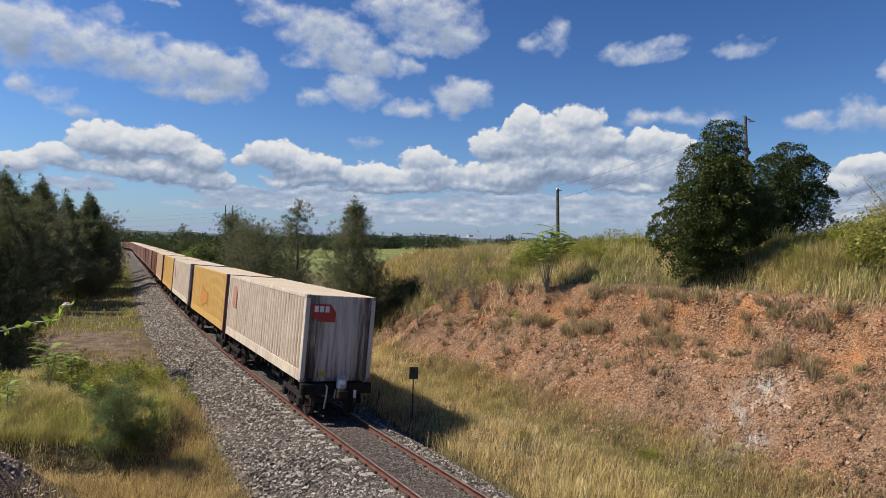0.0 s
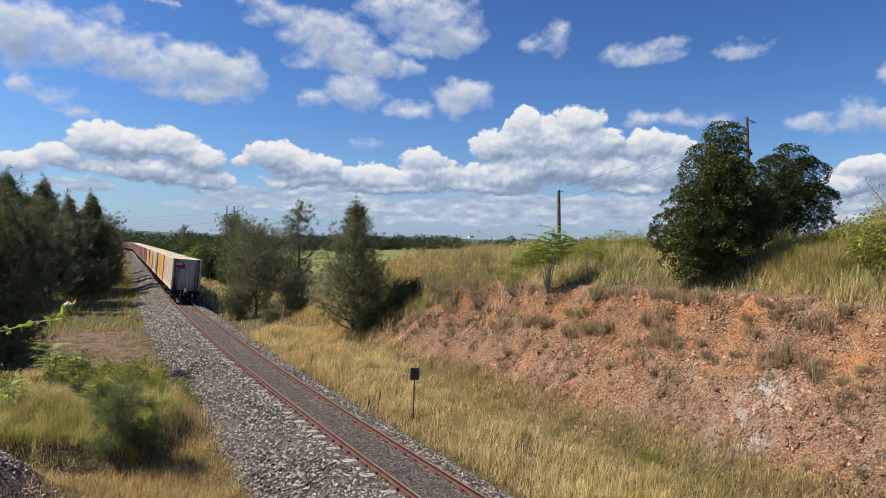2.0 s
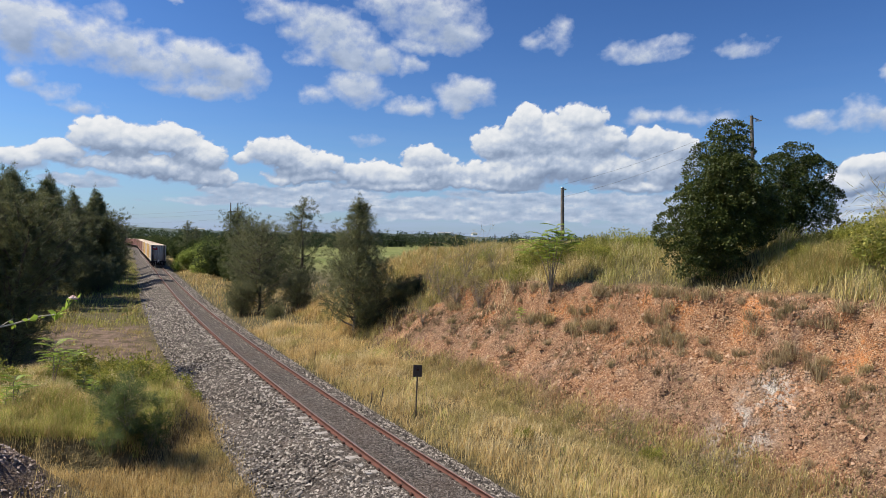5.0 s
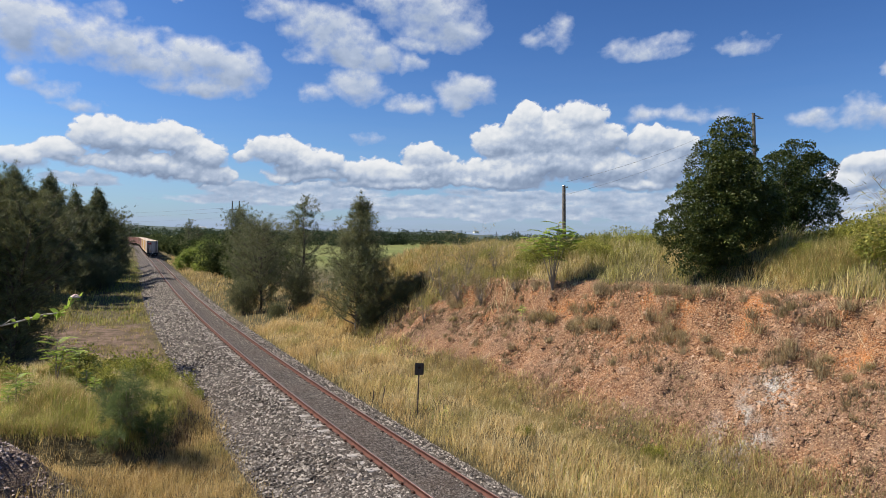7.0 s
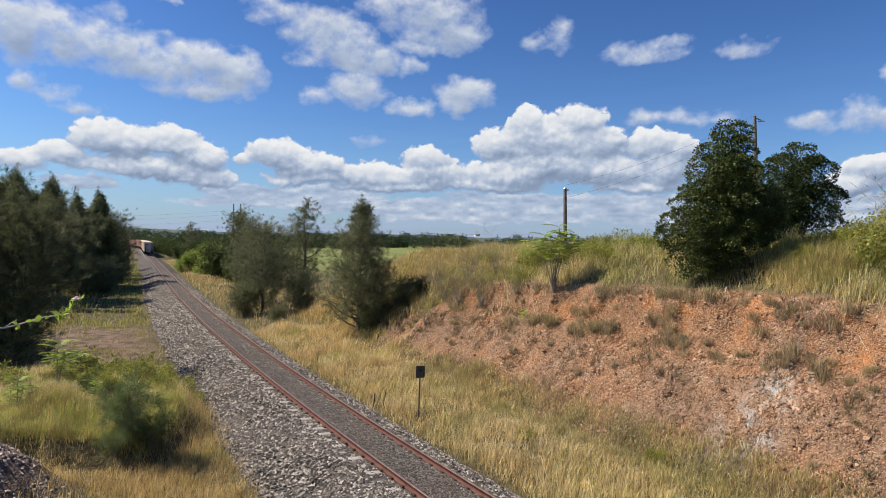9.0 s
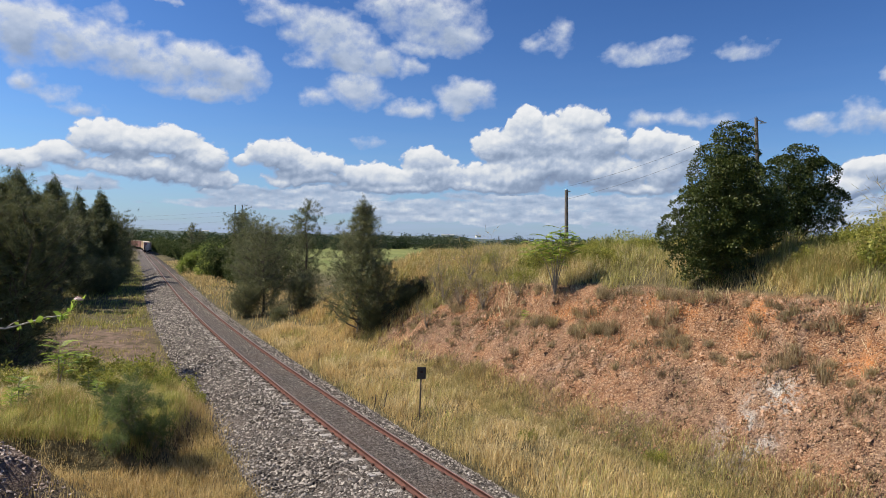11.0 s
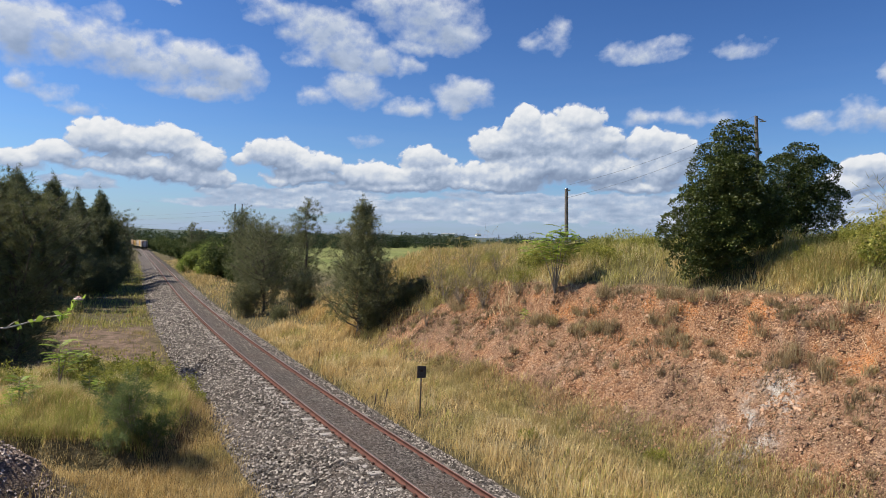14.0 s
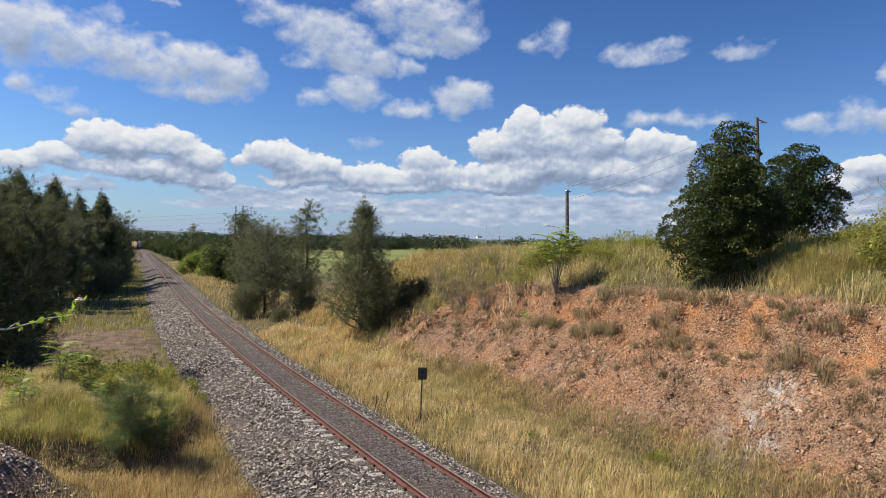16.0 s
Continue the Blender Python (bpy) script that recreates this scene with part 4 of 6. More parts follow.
def tussock_mesh(seed, k=110, size=0.44):
    r = rng(seed)
    p = np.zeros((k, 3))
    p[:, :2] = r.randn(k, 2) * size * 0.24
    return blades(p, size * (0.45 + 0.75 * r.rand(k)), 0.014, seed, 1.2, (0.12, -0.1))


def build_tussocks():
    meshes = []
    for k in range(4):
        v, f = tussock_mesh(60 + k)
        ob = np_mesh("grass_tussock", v, f, M_TUSSOCK)
        meshes.append(ob.data)
        bpy.data.objects.remove(ob)
    r = rng(66)
    made = 0
    while made < 290:
        s, n = 6 + 30 * r.rand(), 7.9 + 4.0 * r.rand() ** 0.7
        if r.rand() > 0.3 + 0.7 * (n > 10.6):
            continue
        x, y, _ = on_line(s, n)
        if bank_share(s) < 0.35 or fbm(x * 0.8, y * 0.8, 3) < -0.12:
            continue
        q = (0.3 + 0.75 * r.rand() ** 1.6) * (1.45 if n > 10.6 else 1.0)
        ob = new("grass_tussock", meshes[made % 4])
        ob.matrix_basis = Matrix.Translation((float(x), float(y), float(level(x, y)) - 0.03)) @ pose(0, 0, 0, 0, 0, r.uniform(0, 360)) @ Matrix.Diagonal((q, q, q * r.uniform(0.8, 1.2), 1))
        tagged(ob, "grey-brown dry grass tussock on the bare bank", "tussock", "tussocks on the bank")
        made += 1


build_tussocks()


def build_clods():
    r = rng(71)
    k = 150000
    s, n = 4 + 34 * r.rand(k), 7.2 + 5.2 * r.rand(k)
    P = on_line(s, n)
    keep = (bank_share(s) > 0.25) & (r.rand(k) < 0.25 + 0.75 * smooth(fbm(P[:, 0] * 0.9, P[:, 1] * 0.9, 4), -0.2, 0.15))
    P = P[keep]
    P[:, 2] = level(P[:, 0], P[:, 1])
    v, f = chips(P, 0.014 + 0.045 * r.rand(len(P)) ** 7, 72, 1.1, True)
    tagged(np_mesh("bank_stones", v, f, M_CLOD), "loose orange and pale stones on the cut bank", "stones", kind="stuff")
    # larger lumps, half sunk in the face
    r = rng(75)
    s, n = 6 + 30 * r.rand(4200), 7.9 + 3.8 * r.rand(4200)
    P = on_line(s, n)
    P = P[(bank_share(s) > 0.35) & (r.rand(4200) < smooth(fbm(P[:, 0] * 0.6, P[:, 1] * 0.6, 4), -0.25, 0.2))]
    P[:, 2] = level(P[:, 0], P[:, 1])
    v, f = chips(P, 0.035 + 0.07 * r.rand(len(P)) ** 3, 76, 0.85, True)
    tagged(np_mesh("bank_clods", v, f, M_CLOD), "larger lumps of orange-brown earth on the cut bank", "clods", kind="stuff")
    x, y, r = scatter(-15.5, -7, 11.5, 25, 34000, 73)
    keep = r.rand(len(x)) < np.clip(heap_at(x, y) * 1.6 - 0.25 + 0.8 * np.exp(-(((x + 8.9) / 1.3) ** 2 + ((y - 22.3) / 2.2) ** 2)) ** 2, 0, 1)
    x, y = x[keep], y[keep]
    v, f = chips(np.stack([x, y, level(x, y)], 1), 0.02 + 0.05 * r.rand(len(x)) ** 3, 74, 0.7, True)
    tagged(np_mesh("spoil_stones", v, f, M_SPOIL), "dark gravel heaped beside the grass", "stones", kind="stuff")


build_clods()


# ---- trees ----
def tube(path, radii, seg=6):
    path, radii = np.asarray(path, float), np.asarray(radii, float)
    d = np.gradient(path, axis=0)
    d /= np.linalg.norm(d, axis=1)[:, None] + 1e-9
    ref = np.where(np.abs(d[:, 2:3]) > 0.9, np.array([[1.0, 0, 0]]), np.array([[0, 0, 1.0]]))
    a = np.cross(d, ref)
    a /= np.linalg.norm(a, axis=1)[:, None] + 1e-9
    b = np.cross(d, a)
    t = np.arange(seg) * 6.2832 / seg
    v = path[:, None] + (a[:, None] * np.cos(t)[None, :, None] + b[:, None] * np.sin(t)[None, :, None]) * radii[:, None, None]
    i = np.arange(len(path) - 1)[:, None] * seg + np.arange(seg)[None]
    j = np.arange(len(path) - 1)[:, None] * seg + (np.arange(seg)[None] + 1) % seg
    return v.reshape(-1, 3), np.stack([i, j, j + seg, i + seg], -1).reshape(-1, 4)


def joined(pieces):
    vs, fs, k = [], [], 0
    for v, f in pieces:
        vs.append(v)
        fs.append(f + k)
        k += len(v)
    return np.concatenate(vs), np.concatenate(fs)


def needles(tips, out, count, length, width, seed):
    """Thin drooping needles in sprays at the tips."""
    r = rng(seed)
    k = len(tips) * count
    p = np.repeat(tips, count, 0) + r.randn(k, 3) * length * 0.22
    d = np.repeat(out, count, 0) + r.randn(k, 3) * 0.55
    d[:, 2] += r.rand(k) * 0.3 - 0.15
    d /= np.linalg.norm(d, axis=1)[:, None]
    L = length * (0.5 + 0.8 * r.rand(k))[:, None]
    side = np.cross(d, r.randn(k, 3))
    side /= np.linalg.norm(side, axis=1)[:, None] + 1e-9
    e = p + d * L
    e[:, 2] -= 0.22 * L[:, 0]
    v = np.stack([p - side * width, p + side * width, e], 1).reshape(-1, 3)
    return v, np.arange(k * 3).reshape(-1, 3)


def she_oak(height, spread, seed, shape="cone", dense=1.0, bare=0.12, lift=1.0, material=None, heart=False):
    """A feathery tree: a tapered trunk, rising limbs, sprays of fine needles."""
    r = rng(seed)
    material = material or M_NEEDLE
    ob = thing("she_oak_tree")
    zt = np.linspace(0, 1, 12)
    bend = np.cumsum(r.randn(12, 2) * 0.012 * height, 0) * zt[:, None]
    path = np.concatenate([bend, zt[:, None] * height * 0.97], 1)
    wood = [tube(path, 0.018 * height * (1.06 - zt) + 0.01)]
    tips, outs = [], []
    for k in range(int(62 * dense)):
        t = bare + (0.98 - bare) * (k + r.rand()) / (62 * dense)
        p0 = np.array([np.interp(t, zt, path[:, 0]), np.interp(t, zt, path[:, 1]), t * height * 0.97])
        a = k * 2.4 + r.rand() * 0.8
        if shape == "cone":
            reach = spread * (1.02 - t) ** 0.75 * (0.65 + 0.5 * r.rand())
        elif shape == "open":
            reach = spread * (0.35 + 0.65 * np.sin(np.pi * min(1, 0.2 + 0.8 * t))) * (0.4 + 0.7 * r.rand())
        else:
            reach = spread * np.sin(np.pi * (0.14 + 0.8 * t)) ** 0.6 * (0.65 + 0.5 * r.rand())
        rise = reach * (0.45 + 0.5 * r.rand()) * lift
        u = np.linspace(0, 1, 5)[:, None]
        way = np.array([np.cos(a), np.sin(a), 0])
        limb = p0 + way * reach * u + np.array([0, 0, rise]) * u ** 1.5 + r.randn(5, 3) * 0.04 * reach * u
        wood.append(tube(limb, np.linspace(0.012 + 0.016 * reach, 0.006, 5), 4))
        m = int((10 + 16 * reach / max(spread, 0.1)) * (1.0 if shape != "open" else 0.75))
        q = 0.3 + 0.72 * r.rand(m)
        base = np.stack([np.interp(q, u[:, 0], limb[:, c]) for c in range(3)], 1)
        off = r.randn(m, 3) * (0.1 + 0.17 * reach * q[:, None] ** 1.2) * np.array([1, 1, 0.9])
        tips.append(base + off)
        o = off / (np.linalg.norm(off, axis=1)[:, None] + 1e-6) * 0.5 + way * 0.5 + np.array([0, 0, 0.55 * lift])
        outs.append(o)
    m = 14
    top = path[-1] + r.randn(m, 3) * np.array([0.12, 0.12, 0.3])
    tips.append(top)
    outs.append(np.tile([0, 0, 1.0], (m, 1)) + r.randn(m, 3) * 0.3)
    v, f = joined(wood)
    np_mesh("trunk", v, f, M_BARK, ob, smooth=True)
    if heart:
        t = bare + (0.92 - bare) * r.rand(int(330 * dense))
        a, reach = r.rand(len(t)) * 6.283, spread * (1.05 - t) ** 0.7 * 0.62 * np.sqrt(r.rand(len(t)))
        core = np.stack([np.interp(t, zt, path[:, 0]) + np.cos(a) * reach, np.interp(t, zt, path[:, 1]) + np.sin(a) * reach, t * height + 0.3 * reach], 1)
        v, f = needles(core, np.stack([np.cos(a), np.sin(a), 0.8 + 0 * a], 1), 8, 0.45, 0.026, seed + 2)
        np_mesh("inner_foliage", v, f, material, ob)
    v, f = needles(np.concatenate(tips), np.concatenate(outs), 24, 0.19 + 0.013 * height, 0.005 + 0.0006 * height, seed + 1)
    np_mesh("crown", v, f, material, ob)
    return ob


def leaves(p, out, size, seed, fold=0.3):
    """Pointed folded leaves of two triangles."""
    r = rng(seed)
    k = len(p)
    d = out + r.randn(k, 3) * 0.7
    d[:, 2] -= 0.25
    d /= np.linalg.norm(d, axis=1)[:, None]
    side = np.cross(d, r.randn(k, 3))
    side /= np.linalg.norm(side, axis=1)[:, None] + 1e-9
    up = np.cross(side, d)
    L = (size * (0.6 + 0.7 * r.rand(k)))[:, None]
    tip = p + d * L
    mid = p + d * L * 0.45
    v = np.stack([p, mid + side * L * 0.3 + up * L * fold * 0.3, tip, mid - side * L * 0.3 + up * L * fold * 0.3], 1).reshape(-1, 3)
    f = np.array([(0, 1, 2), (0, 2, 3)])
    return v, (np.arange(k)[:, None, None] * 4 + f).reshape(-1, 3)


def leafy(name, lobes, count, size, seed, material, clumps=26, trunk=None, sprig=0.32):
    """A crown of lobes (x, y, z, rx, ry, rz): leaves in clumps over each lobe's skin, with gaps; a trunk and limbs to the lobes."""
    r = rng(seed)
    ob = thing(name)
    weights = np.array([q[3] * q[5] for q in lobes])
    wood, P, O = [], [], []
    for q, w in zip(lobes, weights / weights.sum()):
        c, rad = np.array(q[:3]), np.array(q[3:])
        k = max(6, int(clumps * w * len(lobes)))
        d = r.randn(k, 3)
        d /= np.linalg.norm(d, axis=1)[:, None]
        shell = c + d * rad * (0.72 + 0.34 * r.rand(k, 1))
        m = int(count * w)
        pick = r.randint(0, k, m)
        g = r.randn(m, 3)
        P.append(shell[pick] + g * sprig * (0.6 + 0.5 * r.rand(m, 1)))
        O.append(d[pick] * 0.7 + g * 0.35)
        if trunk:
            b = np.array([trunk[0], trunk[1], trunk[2] + 0.25 * max(0.2, c[2] - trunk[2])])
            u = np.linspace(0, 1, 5)[:, None]
            wood.append(tube(b + (c - b) * u + r.randn(5, 3) * 0.06 * u, np.linspace(0.08, 0.02, 5), 5))
    if trunk:
        top = np.array([trunk[0] * 0.5 + lobes[0][0] * 0.5, trunk[1], trunk[2] + trunk[3]])
        u = np.linspace(0, 1, 6)[:, None]
        wood.append(tube(np.array(trunk[:3]) + (top - np.array(trunk[:3])) * u, np.linspace(trunk[4], trunk[4] * 0.4, 6), 7))
        v, f = joined(wood)
        np_mesh("trunk", v, f, M_BARK, ob, smooth=True)
    v, f = leaves(np.concatenate(P), np.concatenate(O), size, seed + 1)
    np_mesh("crown", v, f, material, ob)
    return ob


def broadleaf(lobes, clumps, per, size, seed, trunk):
    """A crown of dome-shaped leaf clumps over lobes (x, y, z, rx, ry, rz), dark leaves within, a trunk and limbs."""
    r = rng(seed)
    ob = thing("broadleaf_tree")
    weights = np.array([q[3] * q[5] for q in lobes])
    P, O, wood = [], [], []
    foot, (height, thick) = np.array(trunk[:3]), trunk[3:]
    for q, w in zip(lobes, weights / weights.sum()):
        c, rad = np.array(q[:3]), np.array(q[3:])
        k = max(6, int(clumps * w))
        d = r.randn(k, 3)
        d[:, 2] += 0.15
        d /= np.linalg.norm(d, axis=1)[:, None]
        mid = c + d * rad * (0.78 + 0.32 * r.rand(k, 1))
        dome = np.repeat(0.2 + 0.17 * r.rand(k), per)[:, None]
        g = r.randn(k * per, 3) + np.repeat(d, per, 0) * 0.9 + np.array([0, 0, 0.45])
        g /= np.linalg.norm(g, axis=1)[:, None]
        P.append(np.repeat(mid, per, 0) + g * dome * np.array([1.15, 1.15, 0.75]) * (0.75 + 0.35 * r.rand(k * per, 1)))
        O.append(g * 1.1 - np.array([0, 0, 0.25]))
        m = k * per // 5
        g = r.randn(m, 3)
        g /= np.linalg.norm(g, axis=1)[:, None]
        P.append(c + g * rad * 0.85 * r.rand(m, 1) ** 0.4)
        O.append(g)
        b = foot + np.array([0, 0, 0.4 * max(0.2, c[2] - foot[2])])
        u = np.linspace(0, 1, 5)[:, None]
        wood.append(tube(b + (c - b) * u + r.randn(5, 3) * 0.06 * u, np.linspace(0.07, 0.02, 5), 5))
    top = np.array([lobes[0][0], lobes[0][1], foot[2] + height])
    u = np.linspace(0, 1, 6)[:, None]
    wood.append(tube(foot + (top - foot) * u, np.linspace(thick, thick * 0.35, 6), 7))
    v, f = joined(wood)
    np_mesh("trunk", v, f, M_BARK, ob, smooth=True)
    v, f = leaves(np.concatenate(P), np.concatenate(O), size, seed + 1)
    np_mesh("crown", v, f, M_DEEP, ob)
    return ob


def set_at(ob, x, y, turn=0.0, size=1.0, tall=1.0, sink=0.05, z=None):
    """The pose of a plant rooted in the ground."""
    zz = float(level(np.array([x]), np.array([y]))[0]) if z is None else z
    return Matrix.Translation((x, y, zz - sink)) @ pose(0, 0, 0, 0, 0, turn) @ Matrix.Diagonal((size, size, size * tall, 1))


def clone(ob, m):
    """A copy of a scaled plant at the pose m, whose own size counts alone."""
    return copy_thing(ob, m @ Matrix.Diagonal((1 / ob.scale[0], 1 / ob.scale[1], 1 / ob.scale[2], 1)))


def build_trees():
    cone = she_oak(8.4, 2.75, 101, "cone", 1.9, 0.03)
    opened = she_oak(8.6, 1.9, 102, "open", 0.6, 0.2)
    bushy = she_oak(7.0, 2.9, 103, "bush", 1.15, 0.04)
    tall = she_oak(10.5, 2.6, 104, "cone", 1.35, 0.05, 1.5, M_SHADED_NEEDLE, True)
    scrubby = she_oak(7.2, 2.4, 106, "bush", 1.1, 0.03, 1.4, M_SHADED_NEEDLE, True)
    spiky = she_oak(8.8, 1.5, 107, "cone", 0.8, 0.12, 1.7, M_SHADED_NEEDLE, True)
    full = she_oak(10.0, 2.8, 105, "bush", 1.3, 0.05, 1.4, M_SHADED_NEEDLE, True)
    used = set()

    def put(kind, x, y, turn, size, tall_, label, group):
        m = set_at(kind, x, y, turn, size, tall_)
        if kind in used:
            ob = clone(kind, m)
        else:
            used.add(kind)
            kind.matrix_basis = m
            ob = kind
        tagged(ob, label, "tree", group)
        return ob

    row = "trees along the verge"
    put(cone, -5.3, 41.0, 20, 1.0, 1.02, "dark olive she-oak, tall and conical, on the grass verge", row)
    # this low bush is added; it stands in for shaded earth at the bank's end
    put(bushy, -3.9, 40.0, 80, 0.5, 1.0, "low bushy she-oak added for the shaded bank end", row)
    put(bushy, -15.4, 55.0, 10, 0.95, 1.12, "broad bushy grey-green she-oak beside the track", row)
    put(bushy, -18.2, 62.0, 130, 0.95, 1.12, "rounded olive she-oak behind the broad one", row)
    put(opened, -12.6, 58.0, 0, 1.12, 1.0, "slender open she-oak with bare stem", row)
    put(opened, -13.6, 61.0, 200, 0.9, 1.0, "slender young she-oak with thin crown", row)
    put(full, -32.2, 103.0, 40, 1.05, 1.0, "tall rounded she-oak behind the vines", row)
    put(bushy, -29.5, 98.0, 210, 0.9, 1.0, "rounded she-oak at the field edge", row)
    put(opened, -60.5, 152.0, 90, 1.15, 1.0, "tall thin she-oak far down the line", row)
    put(opened, -58.4, 154.0, 250, 1.0, 1.0, "thin she-oak far down the line", row)
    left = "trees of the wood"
    lab = "feathery she-oak in the wood beside the line, coloured for shade"
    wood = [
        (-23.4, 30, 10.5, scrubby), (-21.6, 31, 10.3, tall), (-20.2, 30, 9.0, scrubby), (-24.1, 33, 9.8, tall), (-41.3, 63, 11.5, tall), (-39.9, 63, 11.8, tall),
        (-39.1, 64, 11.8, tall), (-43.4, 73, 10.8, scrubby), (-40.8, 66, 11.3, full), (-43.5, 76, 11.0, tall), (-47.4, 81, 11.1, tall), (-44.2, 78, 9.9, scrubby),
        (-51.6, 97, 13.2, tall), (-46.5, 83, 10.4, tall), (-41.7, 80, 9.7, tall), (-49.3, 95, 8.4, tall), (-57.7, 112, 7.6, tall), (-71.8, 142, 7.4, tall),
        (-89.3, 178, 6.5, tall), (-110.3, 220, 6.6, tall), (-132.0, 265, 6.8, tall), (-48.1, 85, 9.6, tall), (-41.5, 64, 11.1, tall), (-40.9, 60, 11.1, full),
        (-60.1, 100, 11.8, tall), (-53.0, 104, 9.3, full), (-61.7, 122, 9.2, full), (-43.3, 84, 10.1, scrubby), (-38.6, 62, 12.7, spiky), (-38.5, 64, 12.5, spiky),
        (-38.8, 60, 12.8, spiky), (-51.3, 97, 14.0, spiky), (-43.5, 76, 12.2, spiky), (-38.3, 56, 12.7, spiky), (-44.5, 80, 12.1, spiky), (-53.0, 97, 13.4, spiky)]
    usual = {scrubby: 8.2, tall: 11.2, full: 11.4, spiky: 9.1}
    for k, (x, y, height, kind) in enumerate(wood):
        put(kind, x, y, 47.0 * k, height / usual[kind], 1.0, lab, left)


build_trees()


# ---- broad-leaved trees and shrubs ----
def build_leafy():
    ob = broadleaf([(0.15, 0, 5.3, 0.6, 0.6, 0.6), (0.0, 0.1, 4.5, 0.95, 0.9, 0.9), (-0.45, 0, 3.6, 0.95, 1.0, 1.0), (0.55, -0.1, 3.6, 0.9, 1.0, 1.0), (-0.9, 0, 2.6, 1.0, 1.0, 1.0), (0.1, -0.3, 2.8, 1.1, 1.0, 1.1), (1.1, 0.1, 2.6, 0.9, 1.0, 1.0), (-1.4, -0.1, 1.7, 0.95, 0.9, 0.9), (-0.3, -0.4, 1.6, 1.1, 0.8, 1.0), (0.75, 0, 1.7, 0.85, 0.8, 0.8), (-1.0, -0.2, 0.75, 0.95, 0.7, 0.7), (-0.2, -0.3, 0.5, 0.8, 0.7, 0.55), (1.6, 0, 2.2, 0.7, 0.8, 0.8)], 520, 120, 0.092, 201, (0.0, 0.0, -0.3, 4.9, 0.16))
    ob.matrix_basis = set_at(ob, 10.75, 24.0, 0, 0.97, 1.0)
    tagged(ob, "dense dark green conical broad-leaved tree on the bank top", "tree", "broad-leaved trees on the bank")
    ob = broadleaf([(0.0, 0, 4.05, 0.75, 0.8, 0.55), (-0.55, 0, 3.3, 0.75, 0.9, 0.85), (0.6, 0.1, 3.3, 0.8, 0.9, 0.85), (1.05, 0, 2.2, 0.85, 0.9, 0.8), (-0.35, 0.2, 2.1, 1.1, 1.0, 1.0), (0.4, -0.1, 1.1, 1.25, 0.9, 0.8), (-1.3, 0, 1.6, 0.8, 0.8, 0.9)], 300, 120, 0.088, 203, (0.1, 0.0, -0.3, 3.4, 0.14))
    ob.matrix_basis = set_at(ob, 15.0, 26.8, 0, 0.97, 1.0)
    tagged(ob, "rounded dark green broad-leaved tree behind the taller one", "tree", "broad-leaved trees on the bank")
    # vine-covered bushes and a hedge far down the line
    vine = leafy("vine_bush", [(0, 0, 2.2, 2.6, 2.2, 1.6), (1.8, 0.3, 3.2, 1.5, 1.6, 1.5), (-2.0, 0, 2.6, 1.7, 1.6, 1.5), (0.3, -0.6, 4.0, 1.4, 1.4, 1.2), (3.0, -0.4, 1.4, 1.8, 1.6, 1.2), (-3.2, -0.3, 1.3, 1.8, 1.6, 1.2)],
                 26000, 0.2, 211, M_VINE, 60, (0, 0, -0.2, 2.5, 0.15), 0.3)
    vine.matrix_basis = set_at(vine, -44.0, 118.0, 20, 1.0)
    tagged(vine, "bright green bush smothered in vines", "bush", "vine bushes by the track")
    for x, y, turn, q in ((-39.5, 112.0, 70, 1.0), (-36.6, 106.0, 190, 0.9), (-47.5, 128.0, 120, 0.85)):
        clone(vine, set_at(vine, x, y, turn, q))
    hedge = leafy("hedge_bush", [(0, 0, 2.0, 2.8, 2.4, 1.9), (2.2, 0.5, 2.6, 1.9, 1.9, 1.7), (-2.4, 0, 2.4, 2.0, 1.9, 1.7), (0.4, -0.4, 3.6, 1.6, 1.6, 1.3)],
                  17000, 0.22, 213, M_HEDGE, 45, (0, 0, -0.2, 2.4, 0.15), 0.33)
    hedge.matrix_basis = set_at(hedge, -64.5, 163.0, 0, 1.1)
    tagged(hedge, "dark green leafy bush in the lineside hedge", "bush", "hedge beside the track")
    for k, (x, y) in enumerate(((-70.4, 176), (-78.3, 190), (-85.6, 204), (-93.8, 219), (-102.4, 236), (-111.7, 254), (-122.2, 275), (-133.8, 298), (-145.7, 322), (-56.5, 150), (-48.5, 136), (-28.4, 90), (-24.1, 84), (-33.4, 100), (-35.8, 120), (-79.4, 205), (-97.2, 240), (-168.6, 362), (-180.7, 385))):
        clone(hedge, set_at(hedge, x, y, 61 * k, 1.05 + 0.25 * math.sin(k * 2.1)))
    # low bushes under the she-oaks
    shade = she_oak(2.4, 1.5, 215, "bush", 0.9, 0.0)
    shade.name = "undergrowth_bush"
    shade.matrix_basis = set_at(shade, -40.0, 70.0, 0, 1.4)
    tagged(shade, "dark scrubby bush at the edge of the wood", "bush", "undergrowth at the wood")
    # the small ones near (-2, 41) are added to darken the shaded gully
    for k, (x, y, q) in enumerate(((-42, 66, 1.5), (-41.5, 78, 1.3), (-43, 80, 1.4), (-45, 63, 1.8), (-48, 60, 1.9), (-46, 90, 1.4), (-24, 33, 1.5), (-27, 35, 1.9), (-29.5, 38, 1.8), (-22.5, 31, 1.0), (-33, 41, 2.0), (-37, 46, 2.1), (-39, 73, 1.4), (-43, 82, 1.4), (-49, 94, 1.5), (-56, 107, 1.6), (-16.5, 53.5, 1.0), (-12.0, 54.5, 1.1), (-4.4, 39.8, 0.6), (-2.4, 40.6, 0.6), (-1.6, 41.4, 0.5), (-12.2, 47.8, 0.55))):
        clone(shade, set_at(shade, x, y, 77 * k, q))
